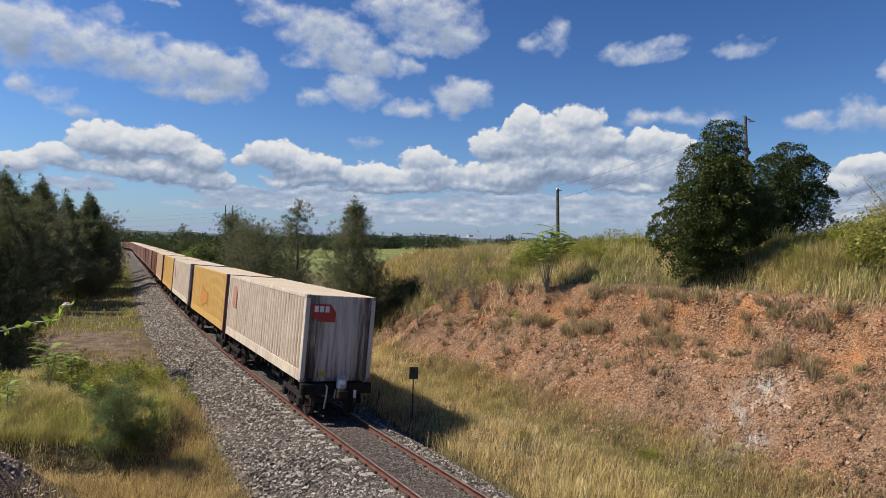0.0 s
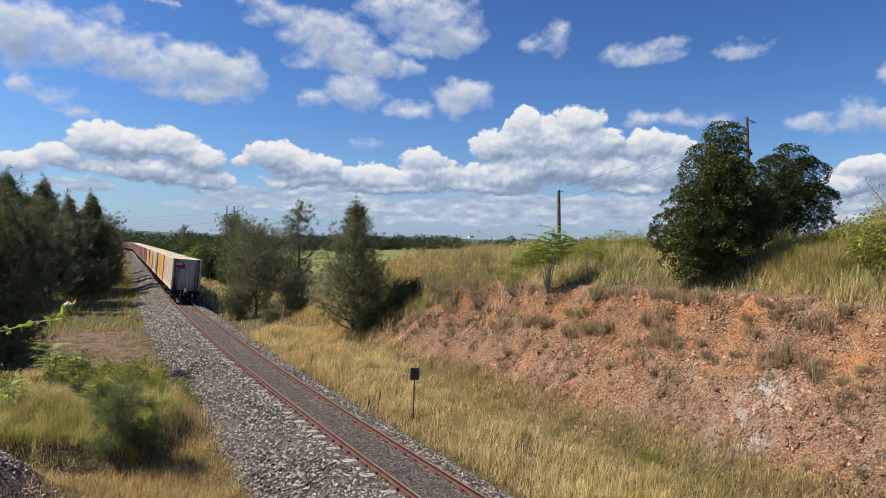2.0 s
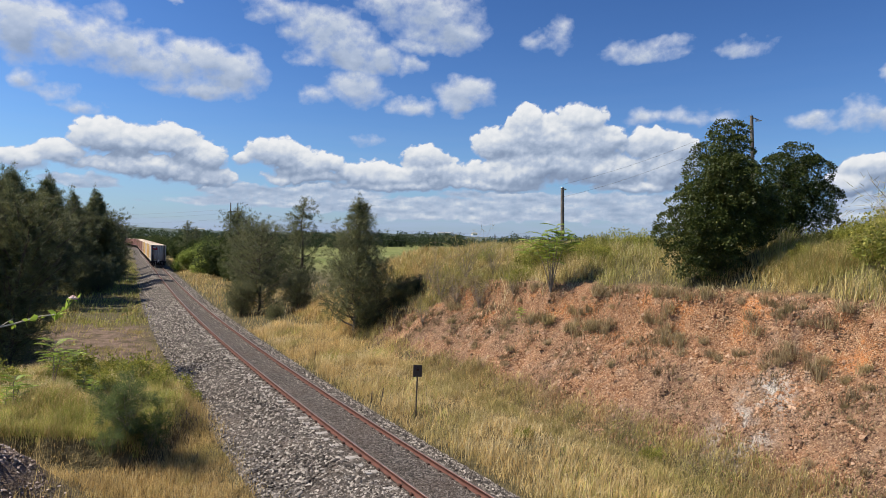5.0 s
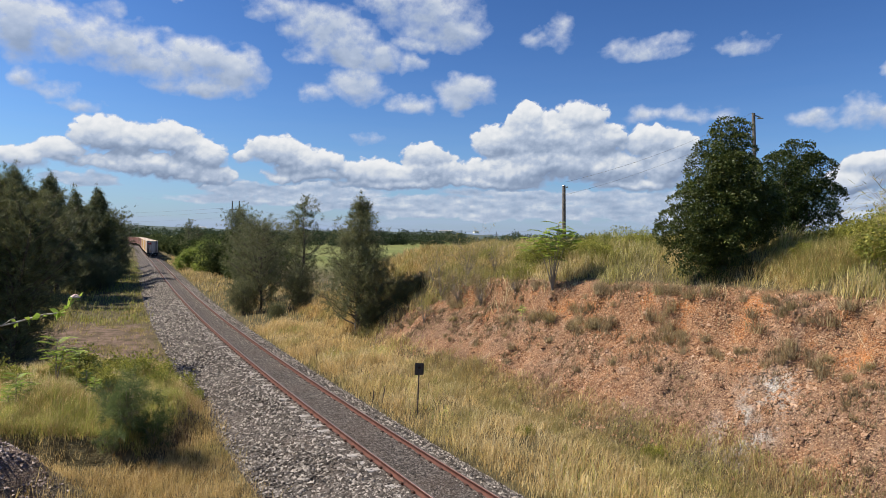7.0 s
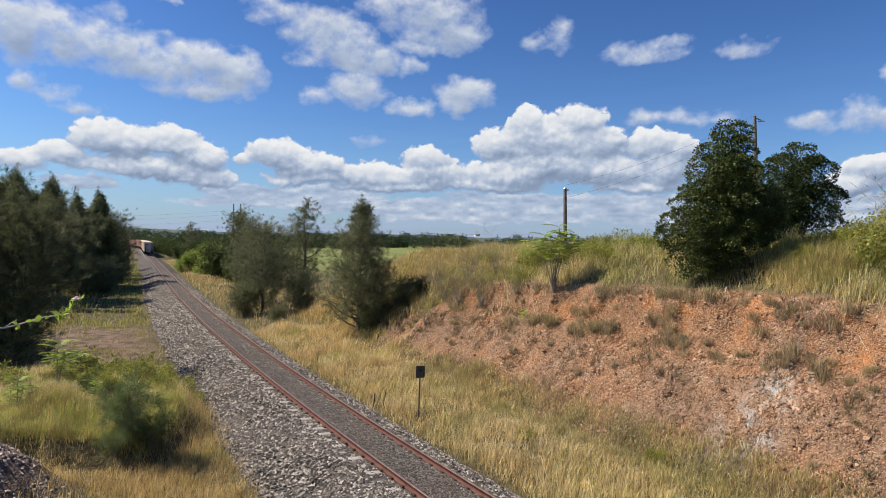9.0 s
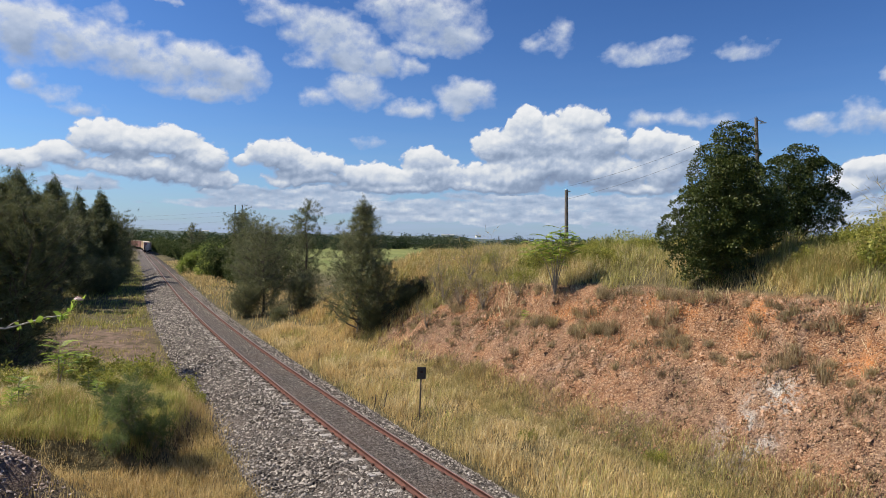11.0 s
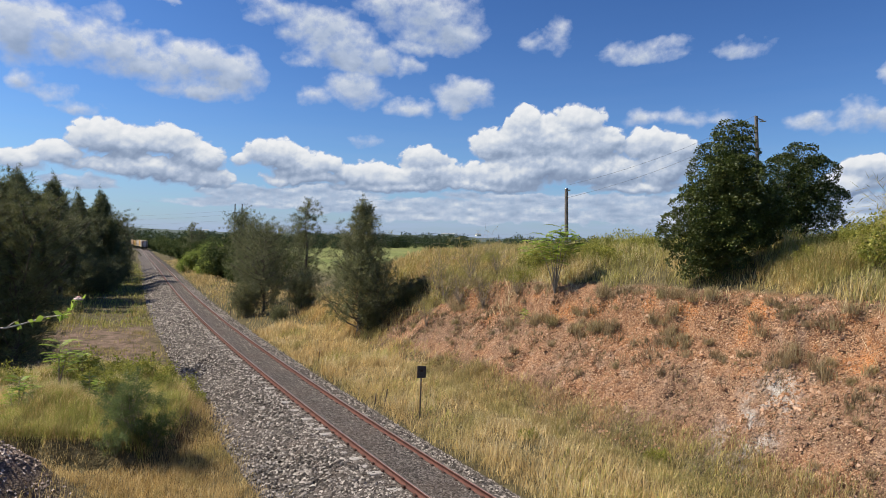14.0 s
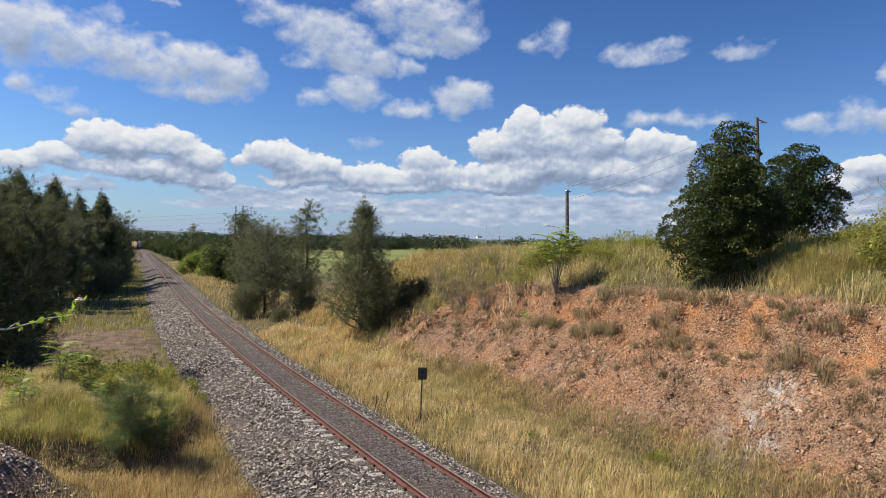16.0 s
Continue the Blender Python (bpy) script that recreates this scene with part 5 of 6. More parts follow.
    # yellow-green shrub at the near end of the bank top, and dry scrub
    weed = leafy("bank_shrub", [(0, 0, 0.6, 0.9, 0.8, 0.6), (0.7, 0.1, 0.9, 0.7, 0.7, 0.6), (-0.7, 0, 0.5, 0.8, 0.7, 0.5)], 3400, 0.11, 217, M_WEED, 50, (0, 0, -0.1, 0.7, 0.03), 0.16)
    weed.matrix_basis = set_at(weed, 14.8, 19.6, 0, 1.1)
    tagged(weed, "yellow-green leafy shrub on the bank top", "shrub", "shrubs on the bank top")
    for k, (x, y, q) in enumerate(((15.6, 22.0, 0.85), (14.2, 21.0, 0.5), (17.0, 22.5, 0.95), (16.2, 20.5, 0.85), (13.0, 22.5, 0.45), (13.8, 23.5, 0.5), (14.6, 22.8, 0.6), (15.4, 24.0, 0.7), (16.4, 24.5, 0.8), (17.4, 24.0, 0.9), (18.2, 25.0, 0.95), (6.5, 34.0, 0.8), (7.6, 33.5, 0.7), (9.0, 34.5, 0.9), (5.4, 35.0, 0.8), (10.4, 31.5, 0.7), (8.0, 31.5, 0.7), (10.6, 34, 0.8), (6.1, 36, 0.7), (3.0, 40, 0.6), (4.3, 33.0, 0.55), (12.4, 33, 0.8))):
        clone(weed, set_at(weed, x, y, 53 * k, q))
    small = leafy("leafy_weed", [(0, 0, 0.3, 0.5, 0.5, 0.35), (0.4, 0.1, 0.4, 0.3, 0.3, 0.35), (-0.35, 0, 0.25, 0.3, 0.35, 0.25)], 1500, 0.08, 219, M_WEED, 40, None, 0.09)
    small.matrix_basis = set_at(small, -12.4, 22.8, 0, 1.0)
    tagged(small, "fresh green leafy weed in the grass", "weed", "weeds in the grass")
    for k, (x, y, q) in enumerate(((-13.6, 25.0, 1.2), (-14.8, 25.6, 1.4), (-11.8, 24.6, 1.1), (-16.2, 24.0, 1.2), (-17.6, 22.0, 1.0), (-13.2, 27.2, 1.3), (-15.6, 27.4, 1.2), (6.5, 18.9, 0.6), (2.9, 20.9, 0.5), (-12.6, 26.2, 1.3), (-19.0, 24.5, 1.2), (-20.4, 26.2, 1.0), (-10.4, 23.8, 0.8), (-11.2, 25.2, 1.1), (-10.6, 26.0, 1.1), (-12.0, 23.2, 0.8), (-9.6, 25.0, 0.7), (-12.0, 27.0, 1.0))):
        clone(small, set_at(small, x, y, 41 * k, q))


build_leafy()


def frond(p, way, length, seed):
    """A feather-like compound leaf: a thin rib with pairs of leaflets."""
    r = rng(seed)
    k = 19
    u = np.linspace(0, 1, k)[:, None]
    way = np.asarray(way) / np.linalg.norm(way)
    rib = p + way * length * u - np.array([0, 0, 1.0]) * (u ** 2) * length * 0.35
    flat = np.cross(way, (0, 0, 1.0))
    flat /= np.linalg.norm(flat) + 1e-9
    lv, lf = [], []
    for side in (-1, 1):
        for i in range(1, k):
            L = length * 0.23 * math.sin(math.pi * (0.12 + 0.8 * i / k))
            d = flat * side * 0.9 + way * 0.45 + np.array([0, 0, -0.18]) + r.randn(3) * 0.08
            a = rib[i]
            w = way * L * 0.19
            b = len(lv) * 4
            lv.append(np.stack([a, a + d * L * 0.5 + w, a + d * L, a + d * L * 0.5 - w]))
            lf.append(np.array([(0, 1, 2), (0, 2, 3)]) + b)
    return tube(rib[::3], np.linspace(0.008, 0.003, len(rib[::3])), 3), (np.concatenate(lv), np.concatenate(lf))


def pinnate(stems, seed, length=0.8, per=10, name="pinnate_shrub"):
    """Slim stems, each with an umbrella of fronds."""
    r = rng(seed)
    ob = thing(name)
    wood, leaf = [], []
    for tip in stems:
        tip = np.array(tip, float)
        u = np.linspace(0, 1, 7)[:, None]
        mid = np.array([tip[0] * 0.25, tip[1] * 0.25, tip[2] * 0.55])
        path = 2 * u * (1 - u) * mid + u ** 2 * tip + r.randn(7, 3) * 0.015 * u
        wood.append(tube(path, np.linspace(0.035, 0.012, 7) * (0.5 + tip[2] / 5), 5))
        for k in range(per):
            a = 2.4 * k + r.rand()
            base = path[-1] - np.array([0, 0, 0.05 * k])
            w = np.array([math.cos(a), math.sin(a), r.uniform(0.15, 0.75)])
            tb, lf = frond(base, w, length * r.uniform(0.7, 1.1), int(r.randint(1e6)))
            wood.append(tb)
            leaf.append(lf)
    v, f = joined(wood)
    np_mesh("stem", v, f, M_TWIG, ob, smooth=True)
    v, f = joined(leaf)
    np_mesh("fronds", v, f, M_FROND, ob)
    return ob


def build_pinnate():
    ob = pinnate([(0.25, 0.1, 3.3), (-0.45, 0.2, 2.9), (-1.0, -0.1, 2.6), (0.75, 0.0, 2.7), (-0.2, -0.3, 2.3), (0.5, 0.3, 3.0)], 231, 0.9, 16)
    ob.matrix_basis = set_at(ob, 5.3, 29.5, 0, 0.97)
    tagged(ob, "slim shrub with bright green feathery fronds on the bank edge", "shrub", "feathery shrubs")
    ob2 = pinnate([(0.0, 0.0, 1.5), (0.15, 0.1, 1.2)], 233, 0.6, 13)
    ob2.matrix_basis = set_at(ob2, -13.25, 22.0, 0, 1.3)
    tagged(ob2, "young plant with bright green feathery fronds in the grass", "shrub", "feathery shrubs")
    for k, (x, y, q) in enumerate(((-13.3, 20.0, 0.9), (-12.2, 22.0, 0.75), (-14.6, 25.8, 0.8), (-14.2, 21.0, 0.6), (-11.6, 21.4, 0.6), (4.0, 30.0, 0.55))):
        clone(ob2, set_at(ob2, x, y, 80 * k, q))


build_pinnate()


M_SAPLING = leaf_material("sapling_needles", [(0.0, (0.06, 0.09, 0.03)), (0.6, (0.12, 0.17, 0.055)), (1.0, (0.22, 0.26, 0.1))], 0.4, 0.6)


def bare_shrub(name, count, height, spread, seed, needle=0):
    r = rng(seed)
    ob = thing(name)
    wood, tips, outs = [], [], []
    for k in range(count):
        a = r.rand() * 6.283
        tip = np.array([math.cos(a) * spread * r.uniform(0.3, 1), math.sin(a) * spread * r.uniform(0.3, 1), height * r.uniform(0.6, 1)])
        u = np.linspace(0, 1, 6)[:, None]
        path = tip * np.concatenate([u ** 1.5, u ** 1.5, u], 1) + r.randn(6, 3) * 0.035 * height * u
        wood.append(tube(path, np.linspace(0.008 * height, 0.003, 6), 4))
        for q in range(4):
            t = r.uniform(0.4, 0.9)
            b = np.array([np.interp(t, u[:, 0], path[:, c]) for c in range(3)])
            e = b + r.randn(3) * 0.16 * height + np.array([0, 0, 0.12 * height])
            wood.append(tube(np.stack([b, (b + e) / 2 + r.randn(3) * 0.01, e]), np.array([0.006, 0.004, 0.002]), 3))
            tips.append(e)
            outs.append((e - b) / np.linalg.norm(e - b))
        tips.append(path[-1])
        outs.append(np.array([0, 0, 1.0]))
    v, f = joined(wood)
    np_mesh("stem", v, f, M_TWIG, ob)
    if needle:
        v, f = needles(np.array(tips), np.array(outs), needle, 0.24 * height / 1.4, 0.006, seed + 1)
        np_mesh("foliage", v, f, M_SAPLING if needle > 20 else M_OLIVE, ob)
    return ob


def build_scrub():
    dry = bare_shrub("dry_shrub", 16, 1.9, 1.0, 241, 6)
    dry.matrix_basis = set_at(dry, 1.1, 36.0, 0, 1.35)
    tagged(dry, "leafless twiggy shrub in the bank grass", "shrub", "twiggy shrubs")
    for k, (x, y, q) in enumerate(((2.3, 34.5, 1.2), (0.2, 38.0, 1.3), (1.7, 37.2, 1.4), (-0.4, 40.0, 1.3), (3.2, 36.4, 1.1), (15.2, 20.3, 1.3), (15.9, 21.2, 1.1), (14.6, 20.4, 0.8), (3.9, 32.4, 0.7), (-0.8, 36.0, 0.9))):
        clone(dry, set_at(dry, x, y, 90 * k, q))
    young = bare_shrub("young_she_oak", 20, 1.7, 0.85, 243, 44)
    young.matrix_basis = set_at(young, -8.9, 18.4, 0, 1.0)
    tagged(young, "young dark green she-oak seedling on the mound", "shrub", "she-oak seedlings")
    for k, (x, y, q) in enumerate(((-9.5, 18.9, 0.6), (-8.4, 18.7, 0.7), (-9.2, 18.0, 0.5))):
        clone(young, set_at(young, x, y, 75 * k, q))


build_scrub()


# ---- poles, wires, sign ----
M_POLE = plain("weathered_pole", (0.1, 0.085, 0.07), (0.2, 0.175, 0.15), 4, 40, 0.9, 0.5, 0.02)
M_WIRE = plain("wire", (0.12, 0.12, 0.12), (0.2, 0.2, 0.2), 4, 40, 0.6, 0.0)
M_SIGNBACK = plain("dull_sign_metal", (0.055, 0.045, 0.04), (0.13, 0.11, 0.1), 6, 50, 0.6, 0.2, 0.004, 0.4)
M_SHINY = plain("galvanised_steel", (0.35, 0.37, 0.38), (0.5, 0.52, 0.53), 6, 50, 0.4, 0.2, 0.004, 0.7)


def wire(name, a, b, sag, radius, label):
    a, b = np.array(a, float), np.array(b, float)
    u = np.linspace(0, 1, 25)[:, None]
    p = a + (b - a) * u
    p[:, 2:] -= sag * 4 * u * (1 - u)
    v, f = tube(p, np.full(25, radius), 4)
    return tagged(np_mesh(name, v, f, M_WIRE), label, "wire")


def build_poles():
    z = float(level(np.array([8.75]), np.array([45.0]))[0])
    pole = thing("power_pole", Matrix.Translation((8.85, 45.0, z - 0.3)) @ pose(0, 0, 0, 0, -1.4, 0), "bare weathered timber power pole behind the bank", "pole", "power poles")
    top = 10.15 - z
    part("shaft", rod(bmesh.new(), (0, 0, 0), (0, 0, top), 0.15, 0.115, 12), M_POLE, pole, smooth=False)
    bm = rod(bmesh.new(), (0, 0, top - 0.02), (0, 0, top + 0.03), 0.13, 0.1, 12)
    part("cap", bm, M_SHINY, pole)
    part("insulator", rod(bmesh.new(), (0.13, -0.05, top - 0.12), (0.27, -0.05, top - 0.1), 0.045, seg=8), M_SHINY, pole)
    z2 = float(level(np.array([24.9]), np.array([49.0]))[0])
    tall = thing("power_pole", Matrix.Translation((24.6, 49.0, z2 - 0.3)) @ pose(0, 0, 0, 0, -3.0, 0), "tall timber power pole rising behind the tree", "pole", "power poles")
    top2 = 16.4 - z2
    part("shaft", rod(bmesh.new(), (0, 0, 0), (0, 0, top2), 0.17, 0.12, 12), M_POLE, tall)
    bm = rod(bmesh.new(), (0.05, 0, top2 - 0.15), (0.55, 0, top2 - 0.35), 0.05, seg=8)
    box(bm, 0.3, 0.75, -0.1, 0.1, top2 - 0.45, top2 - 0.38, 0.02)
    part("street_light", bm, M_SHINY, tall, "small galvanised bracket lamp")
    for k in (0.0, 0.9):
        wire("power_wire", (8.8, 45.0, 10.1 - k), (24.1, 49.0, 16.2 - k), 0.5, 0.008, "thin sagging power wire between the poles")
    # the twin pole and its wires, far behind the trees
    for x in (-52.5, -50.7):
        p = thing("twin_pole", Matrix.Translation((x, 160.0, -1.3)), "far timber pole of a twin power line support", "pole", "twin poles")
        part("shaft", rod(bmesh.new(), (0, 0, 0), (0, 0, 15.6), 0.17, 0.13, 8), M_POLE, p)
        if x < -52:
            part("crossarm", box(bmesh.new(), -0.5, 2.3, -0.08, 0.08, 13.3, 13.5), M_POLE, p)
    for k, dz in enumerate((14.0, 13.0, 11.6)):
        wire("power_wire", (-52, 160, dz - 1.3), (-150, 190, dz - 2.3), 1.6, 0.012, "far power wire across the sky")
        wire("power_wire", (-50.7, 160, dz - 1.3), (30, 150, dz - 5.5), 2.5, 0.012, "far power wire across the sky")
    # lattice mast on the horizon
    mast = thing("lattice_mast", Matrix.Translation((44.5, 500.0, -1.2)), "far steel lattice mast on the horizon", "mast")
    bm = bmesh.new()
    for sx in (-1, 1):
        for sy in (-1, 1):
            rod(bm, (sx * 1.2, sy * 1.2, 0), (sx * 0.2, sy * 0.2, 13), 0.11, seg=4)
    for q in range(5):
        w = 1.2 - q * 0.2
        rod(bm, (-w, 0, q * 2.6), (w - 0.2, 0, q * 2.6 + 2.6), 0.07, seg=4)
        rod(bm, (w, 0, q * 2.6), (-w + 0.2, 0, q * 2.6 + 2.6), 0.07, seg=4)
    part("frame", bm, M_POLE, mast)
    part("crossarm", box(bmesh.new(), -2.2, 2.2, -0.1, 0.1, 10.6, 10.9), M_POLE, mast)


build_poles()


def build_sign():
    x, y, z = -0.72, 23.8, float(level(np.array([-0.72]), np.array([23.8]))[0])
    s = thing("trackside_sign", Matrix.Translation((x, y, z)) @ pose(0, 0, 0, 0, 1.0, 12), "small dark trackside sign plate on a thin post", "sign")
    top = 1.22 - z
    part("post", rod(bmesh.new(), (0, 0, -0.2), (0, 0, top), 0.028, seg=8), M_SIGNBACK, s)
    part("plate", box(bmesh.new(), -0.17, 0.17, -0.05, -0.03, top - 0.44, top + 0.02, 0.008), M_SIGNBACK, s)
    part("bracket", box(bmesh.new(), -0.05, 0.05, -0.075, -0.05, top - 0.2, top - 0.12, 0.008), M_CLIP, s)
    for x, y, h, lean in ((-6.4, 33.3, 0.55, 3), (-2.2, 25.0, 0.62, 10), (-2.6, 25.6, 0.3, 4), (-17.3, 52.0, 0.6, 0)):
        z = float(level(np.array([x]), np.array([y]))[0])
        p = part("marker_stake", rod(bmesh.new(), (0, 0, -0.1), (0, 0, h + 0.25), 0.025, 0.02, 6), M_SIGNBACK, None)
        p.matrix_basis = Matrix.Translation((x, y, z)) @ pose(0, 0, 0, 0, lean, 0)
        tagged(p, "thin rusty steel stake in the grass", "stake", "stakes beside the track")


build_sign()


# ---- the distance ----
def build_far():
    r = rng(301)
    P, O, S = [], [], []

    def clump(x, y, h, w, k=190):
        k = int(k * 1.7)
        c = np.array([x, y, -1.2 + h * 0.55])
        d = r.randn(k, 3)
        d /= np.linalg.norm(d, axis=1)[:, None]
        P.append(c + d * np.array([w, w, h * 0.5]) * (0.6 + 0.45 * r.rand(k, 1)))
        O.append(d + r.randn(k, 3) * 0.4)
        S.append(np.full(k, 0.15 * w))

    # a belt of trees beyond the field, a nearer belt at its left, and scattered rows farther off
    for k in range(150):
        x = r.uniform(-140, 330)
        clump(x, 560 + 60 * r.rand() - 0.2 * x, r.uniform(7, 13) * (1.25 if -20 < x < 10 else 1), r.uniform(4, 8))
    for k in range(60):
        clump(r.uniform(-190, -60), 420 + 60 * r.rand(), r.uniform(5, 10), r.uniform(4, 6))
    for k in range(130):
        clump(r.uniform(-520, -120), 700 + 260 * r.rand(), r.uniform(8, 15), r.uniform(6, 11), 110)
    for k in range(110):
        clump(r.uniform(-200, 900), 950 + 200 * r.rand(), r.uniform(8, 20), r.uniform(8, 14), 110)
    clump(66, 560, 15, 5)
    S = np.concatenate(S)
    v, f = leaves(np.concatenate(P), np.concatenate(O), 1.0, 302)
    k = len(S)
    v = v.reshape(k, 4, 3)
    v = (v - v[:, :1]) * (S * 1.5)[:, None, None] + v[:, :1]
    tagged(np_mesh("far_woods", v.reshape(-1, 3), f, M_FAR), "far dark tree belts beyond the fields", "woods", kind="stuff")
    # low hills on the horizon
    az = np.radians(np.arange(-50, 50.01, 0.1))
    hill = []
    for d, base, amp, k in ((2300, 10, 26, 0.06), (3300, 16, 44, 0.04)):
        top = base + amp * np.clip(0.5 + 1.3 * fbm(np.degrees(az) * k * 3 + d, az * 0, 5), 0, 1.2) * (1 - 0.55 * smooth(np.degrees(az), -22, 12)) + 5 * fbm(np.degrees(az) * 4 + d, az * 0, 3)
        rows = [(d, -6 + 0 * top), (d + 130, top), (d + 700, -6 + 0 * top)]
        v = np.concatenate([np.stack([q * np.sin(az), q * np.cos(az), z], 1) for q, z in rows])
        m = len(az)
        i = np.concatenate([np.arange(m - 1), np.arange(m, 2 * m - 1)])
        hill.append((v, np.stack([i, i + 1, i + m + 1, i + m], 1)))
    v, f = joined(hill)
    # blue-green base: the haze of distance is mixed into the woods' colour
    mat = plain("hazy_hill_woods", (0.05, 0.075, 0.075), (0.09, 0.115, 0.105), 0.012, 0.09, 0.95, 0.2, 2.0)
    tagged(np_mesh("far_hills", v, f, mat, smooth=True), "low wooded hills on the horizon", "hills", kind="structure")
    # farm buildings
    wall = plain("white_weatherboard", (0.6, 0.6, 0.58), (0.72, 0.72, 0.7), 2, 20, 0.7, 0.1)
    roof = plain("grey_iron_roof", (0.35, 0.35, 0.36), (0.5, 0.5, 0.5), 2, 20, 0.5, 0.1, 0.01, 0.3)
    glass = plain("dark_window", (0.02, 0.025, 0.03), (0.04, 0.045, 0.05), 2, 20, 0.2, 0.0)
    for x, y, w, turn in ((3.0, 1050, 9, 15), (14.0, 1060, 11, -10), (-396, 1060, 10, 20), (58, 1030, 8, 30)):
        h = thing("farmhouse", Matrix.Translation((x, y, 15.0 if x > 0 else 13.0)) @ pose(0, 0, 0, 0, 0, turn), "far white farmhouse with a pale iron roof", "house", "farm buildings")
        part("wall", box(bmesh.new(), -w / 2, w / 2, -3, 3, 0, 3.0), wall, h)
        bm = bmesh.new()
        vs = [bm.verts.new(c) for c in ((-w / 2 - 0.4, -3.4, 2.95), (w / 2 + 0.4, -3.4, 2.95), (w / 2 + 0.4, 3.4, 2.95), (-w / 2 - 0.4, 3.4, 2.95), (-w / 2 - 0.4, 0, 4.6), (w / 2 + 0.4, 0, 4.6))]
        for q in ((0, 1, 5, 4), (2, 3, 4, 5), (0, 4, 3), (1, 2, 5), (3, 2, 1, 0)):
            bm.faces.new([vs[k] for k in q])
        part("roof", bm, roof, h)
        for q in (-0.28, 0.22):
            part("window", box(bmesh.new(), w * q - 0.6, w * q + 0.6, -3.06, -2.98, 1.0, 2.1), glass, h)


build_far()


# ---- the flowering twig before the camera ----
M_BLEACHED = plain("bleached_twig", (0.34, 0.3, 0.25), (0.55, 0.5, 0.43), 30, 200, 0.9, 0.4, 0.002)


def build_twig():
    tw = thing("flowering_twig", None, "thin branch with green leaves and a pink-white flower head", "branch")
    tw.matrix_basis = Matrix.Translation((-2.21, 2.85, 5.48))
    r = rng(311)
    u = np.linspace(0, 1, 9)[:, None]
    main = np.array([0.0, 0, 0]) + np.array([0.47, 0.05, 0.085]) * u + np.array([0, 0, 0.03]) * np.sin(u * 9) * 0.3 + r.randn(9, 3) * 0.003
    wood = [tube(main, np.linspace(0.005, 0.003, 9), 5)]
    for t, e in ((0.25, (0.1, 0.02, 0.05)), (0.35, (0.12, -0.02, -0.02)), (0.5, (0.06, 0.0, 0.04)), (0.1, (0.05, 0.0, -0.06))):
        b = main[int(t * 8)]
        wood.append(tube(np.stack([b, b + np.array(e) * 0.5 + r.randn(3) * 0.004, b + np.array(e)]), np.array([0.003, 0.002, 0.001]), 4))
    v, f = joined(wood)
    np_mesh("stem", v, f, M_BLEACHED, tw, smooth=True)
    stem = np.stack([main[-1], main[-1] + (0.05, 0, 0.035), main[-1] + (0.075, 0, 0.07)])
    v, f = tube(stem, np.array([0.003, 0.0025, 0.002]), 5)
    np_mesh("flower_stalk", v, f, M_FROND, tw)
    P = np.concatenate([main[-4:].repeat(4, 0), stem.repeat(4, 0)]) + r.randn(28, 3) * 0.006
    O = r.randn(28, 3) * 0.8 + np.array([0.35, -0.2, 0.0])
    for k in range(28):
        v, f = leaves(P[k:k + 1], O[k:k + 1], 0.038, 320 + k)
        np_mesh("leaf", v, f, M_FROND, tw)
    petal = plain("pink_petals", (0.55, 0.3, 0.28), (0.75, 0.6, 0.55), 40, 120, 0.6, 0.2)
    for k in range(16):
        a, b = k * 2.4, 0.2 + 0.8 * r.rand()
        c = stem[-1] + np.array([math.cos(a) * 0.017 * b, math.sin(a) * 0.017 * b, 0.013 * (1.3 - b)])
        bm = bmesh.new()
        bmesh.ops.create_icosphere(bm, subdivisions=1, radius=0.009, matrix=Matrix.Translation(c) @ Matrix.Diagonal((1, 1, 0.7, 1)))
        part("petal", bm, petal, tw)
    return tw


twig = build_twig()


# ---- clouds: a far backdrop that drifts; each puff is azimuth, elevation, half width, half height (degrees), weight ----
HIGH_WEST = [(-33.1, 15.6, 4.3, 1.8, 0.8), (-29.7, 14.8, 4.2, 2.1, 0.8), (-26.5, 14.0, 3.7, 1.9, 0.9), (-22.3, 13.7, 4.1, 2.2, 0.9), (-18.7, 13.4, 2.7, 1.9, 0.8), (-21.6, 12.0, 3.7, 0.9, 0.8), (-33.8, 14.7, 2.5, 2.4, 0.9), (-27.8, 17.2, 1.2, 0.9, 0.4), (-33.5, 11.2, 1.2, 0.8, 0.6), (-31.9, 10.6, 1.5, 0.7, 0.6), (-30.0, 9.9, 2.1, 0.5, 0.6), (-24.3, 18.7, 1.3, 0.3, 0.5)]
HIGH_MIDDLE = [(-15.0, 19.1, 2.8, 1.1, 0.6), (-11.6, 17.9, 3.0, 2.2, 0.85), (-9.6, 16.4, 3.5, 1.9, 0.9), (-7.4, 15.5, 3.5, 1.3, 0.9), (-3.5, 15.0, 1.4, 0.8, 0.7), (-8.3, 13.0, 2.5, 1.6, 0.9), (-12.3, 15.2, 1.9, 0.8, 0.6), (-12.0, 12.1, 1.4, 0.7, 0.4), (-3.3, 11.7, 2.3, 0.9, 0.8), (-7.2, 8.7, 0.9, 0.4, 0.25)]
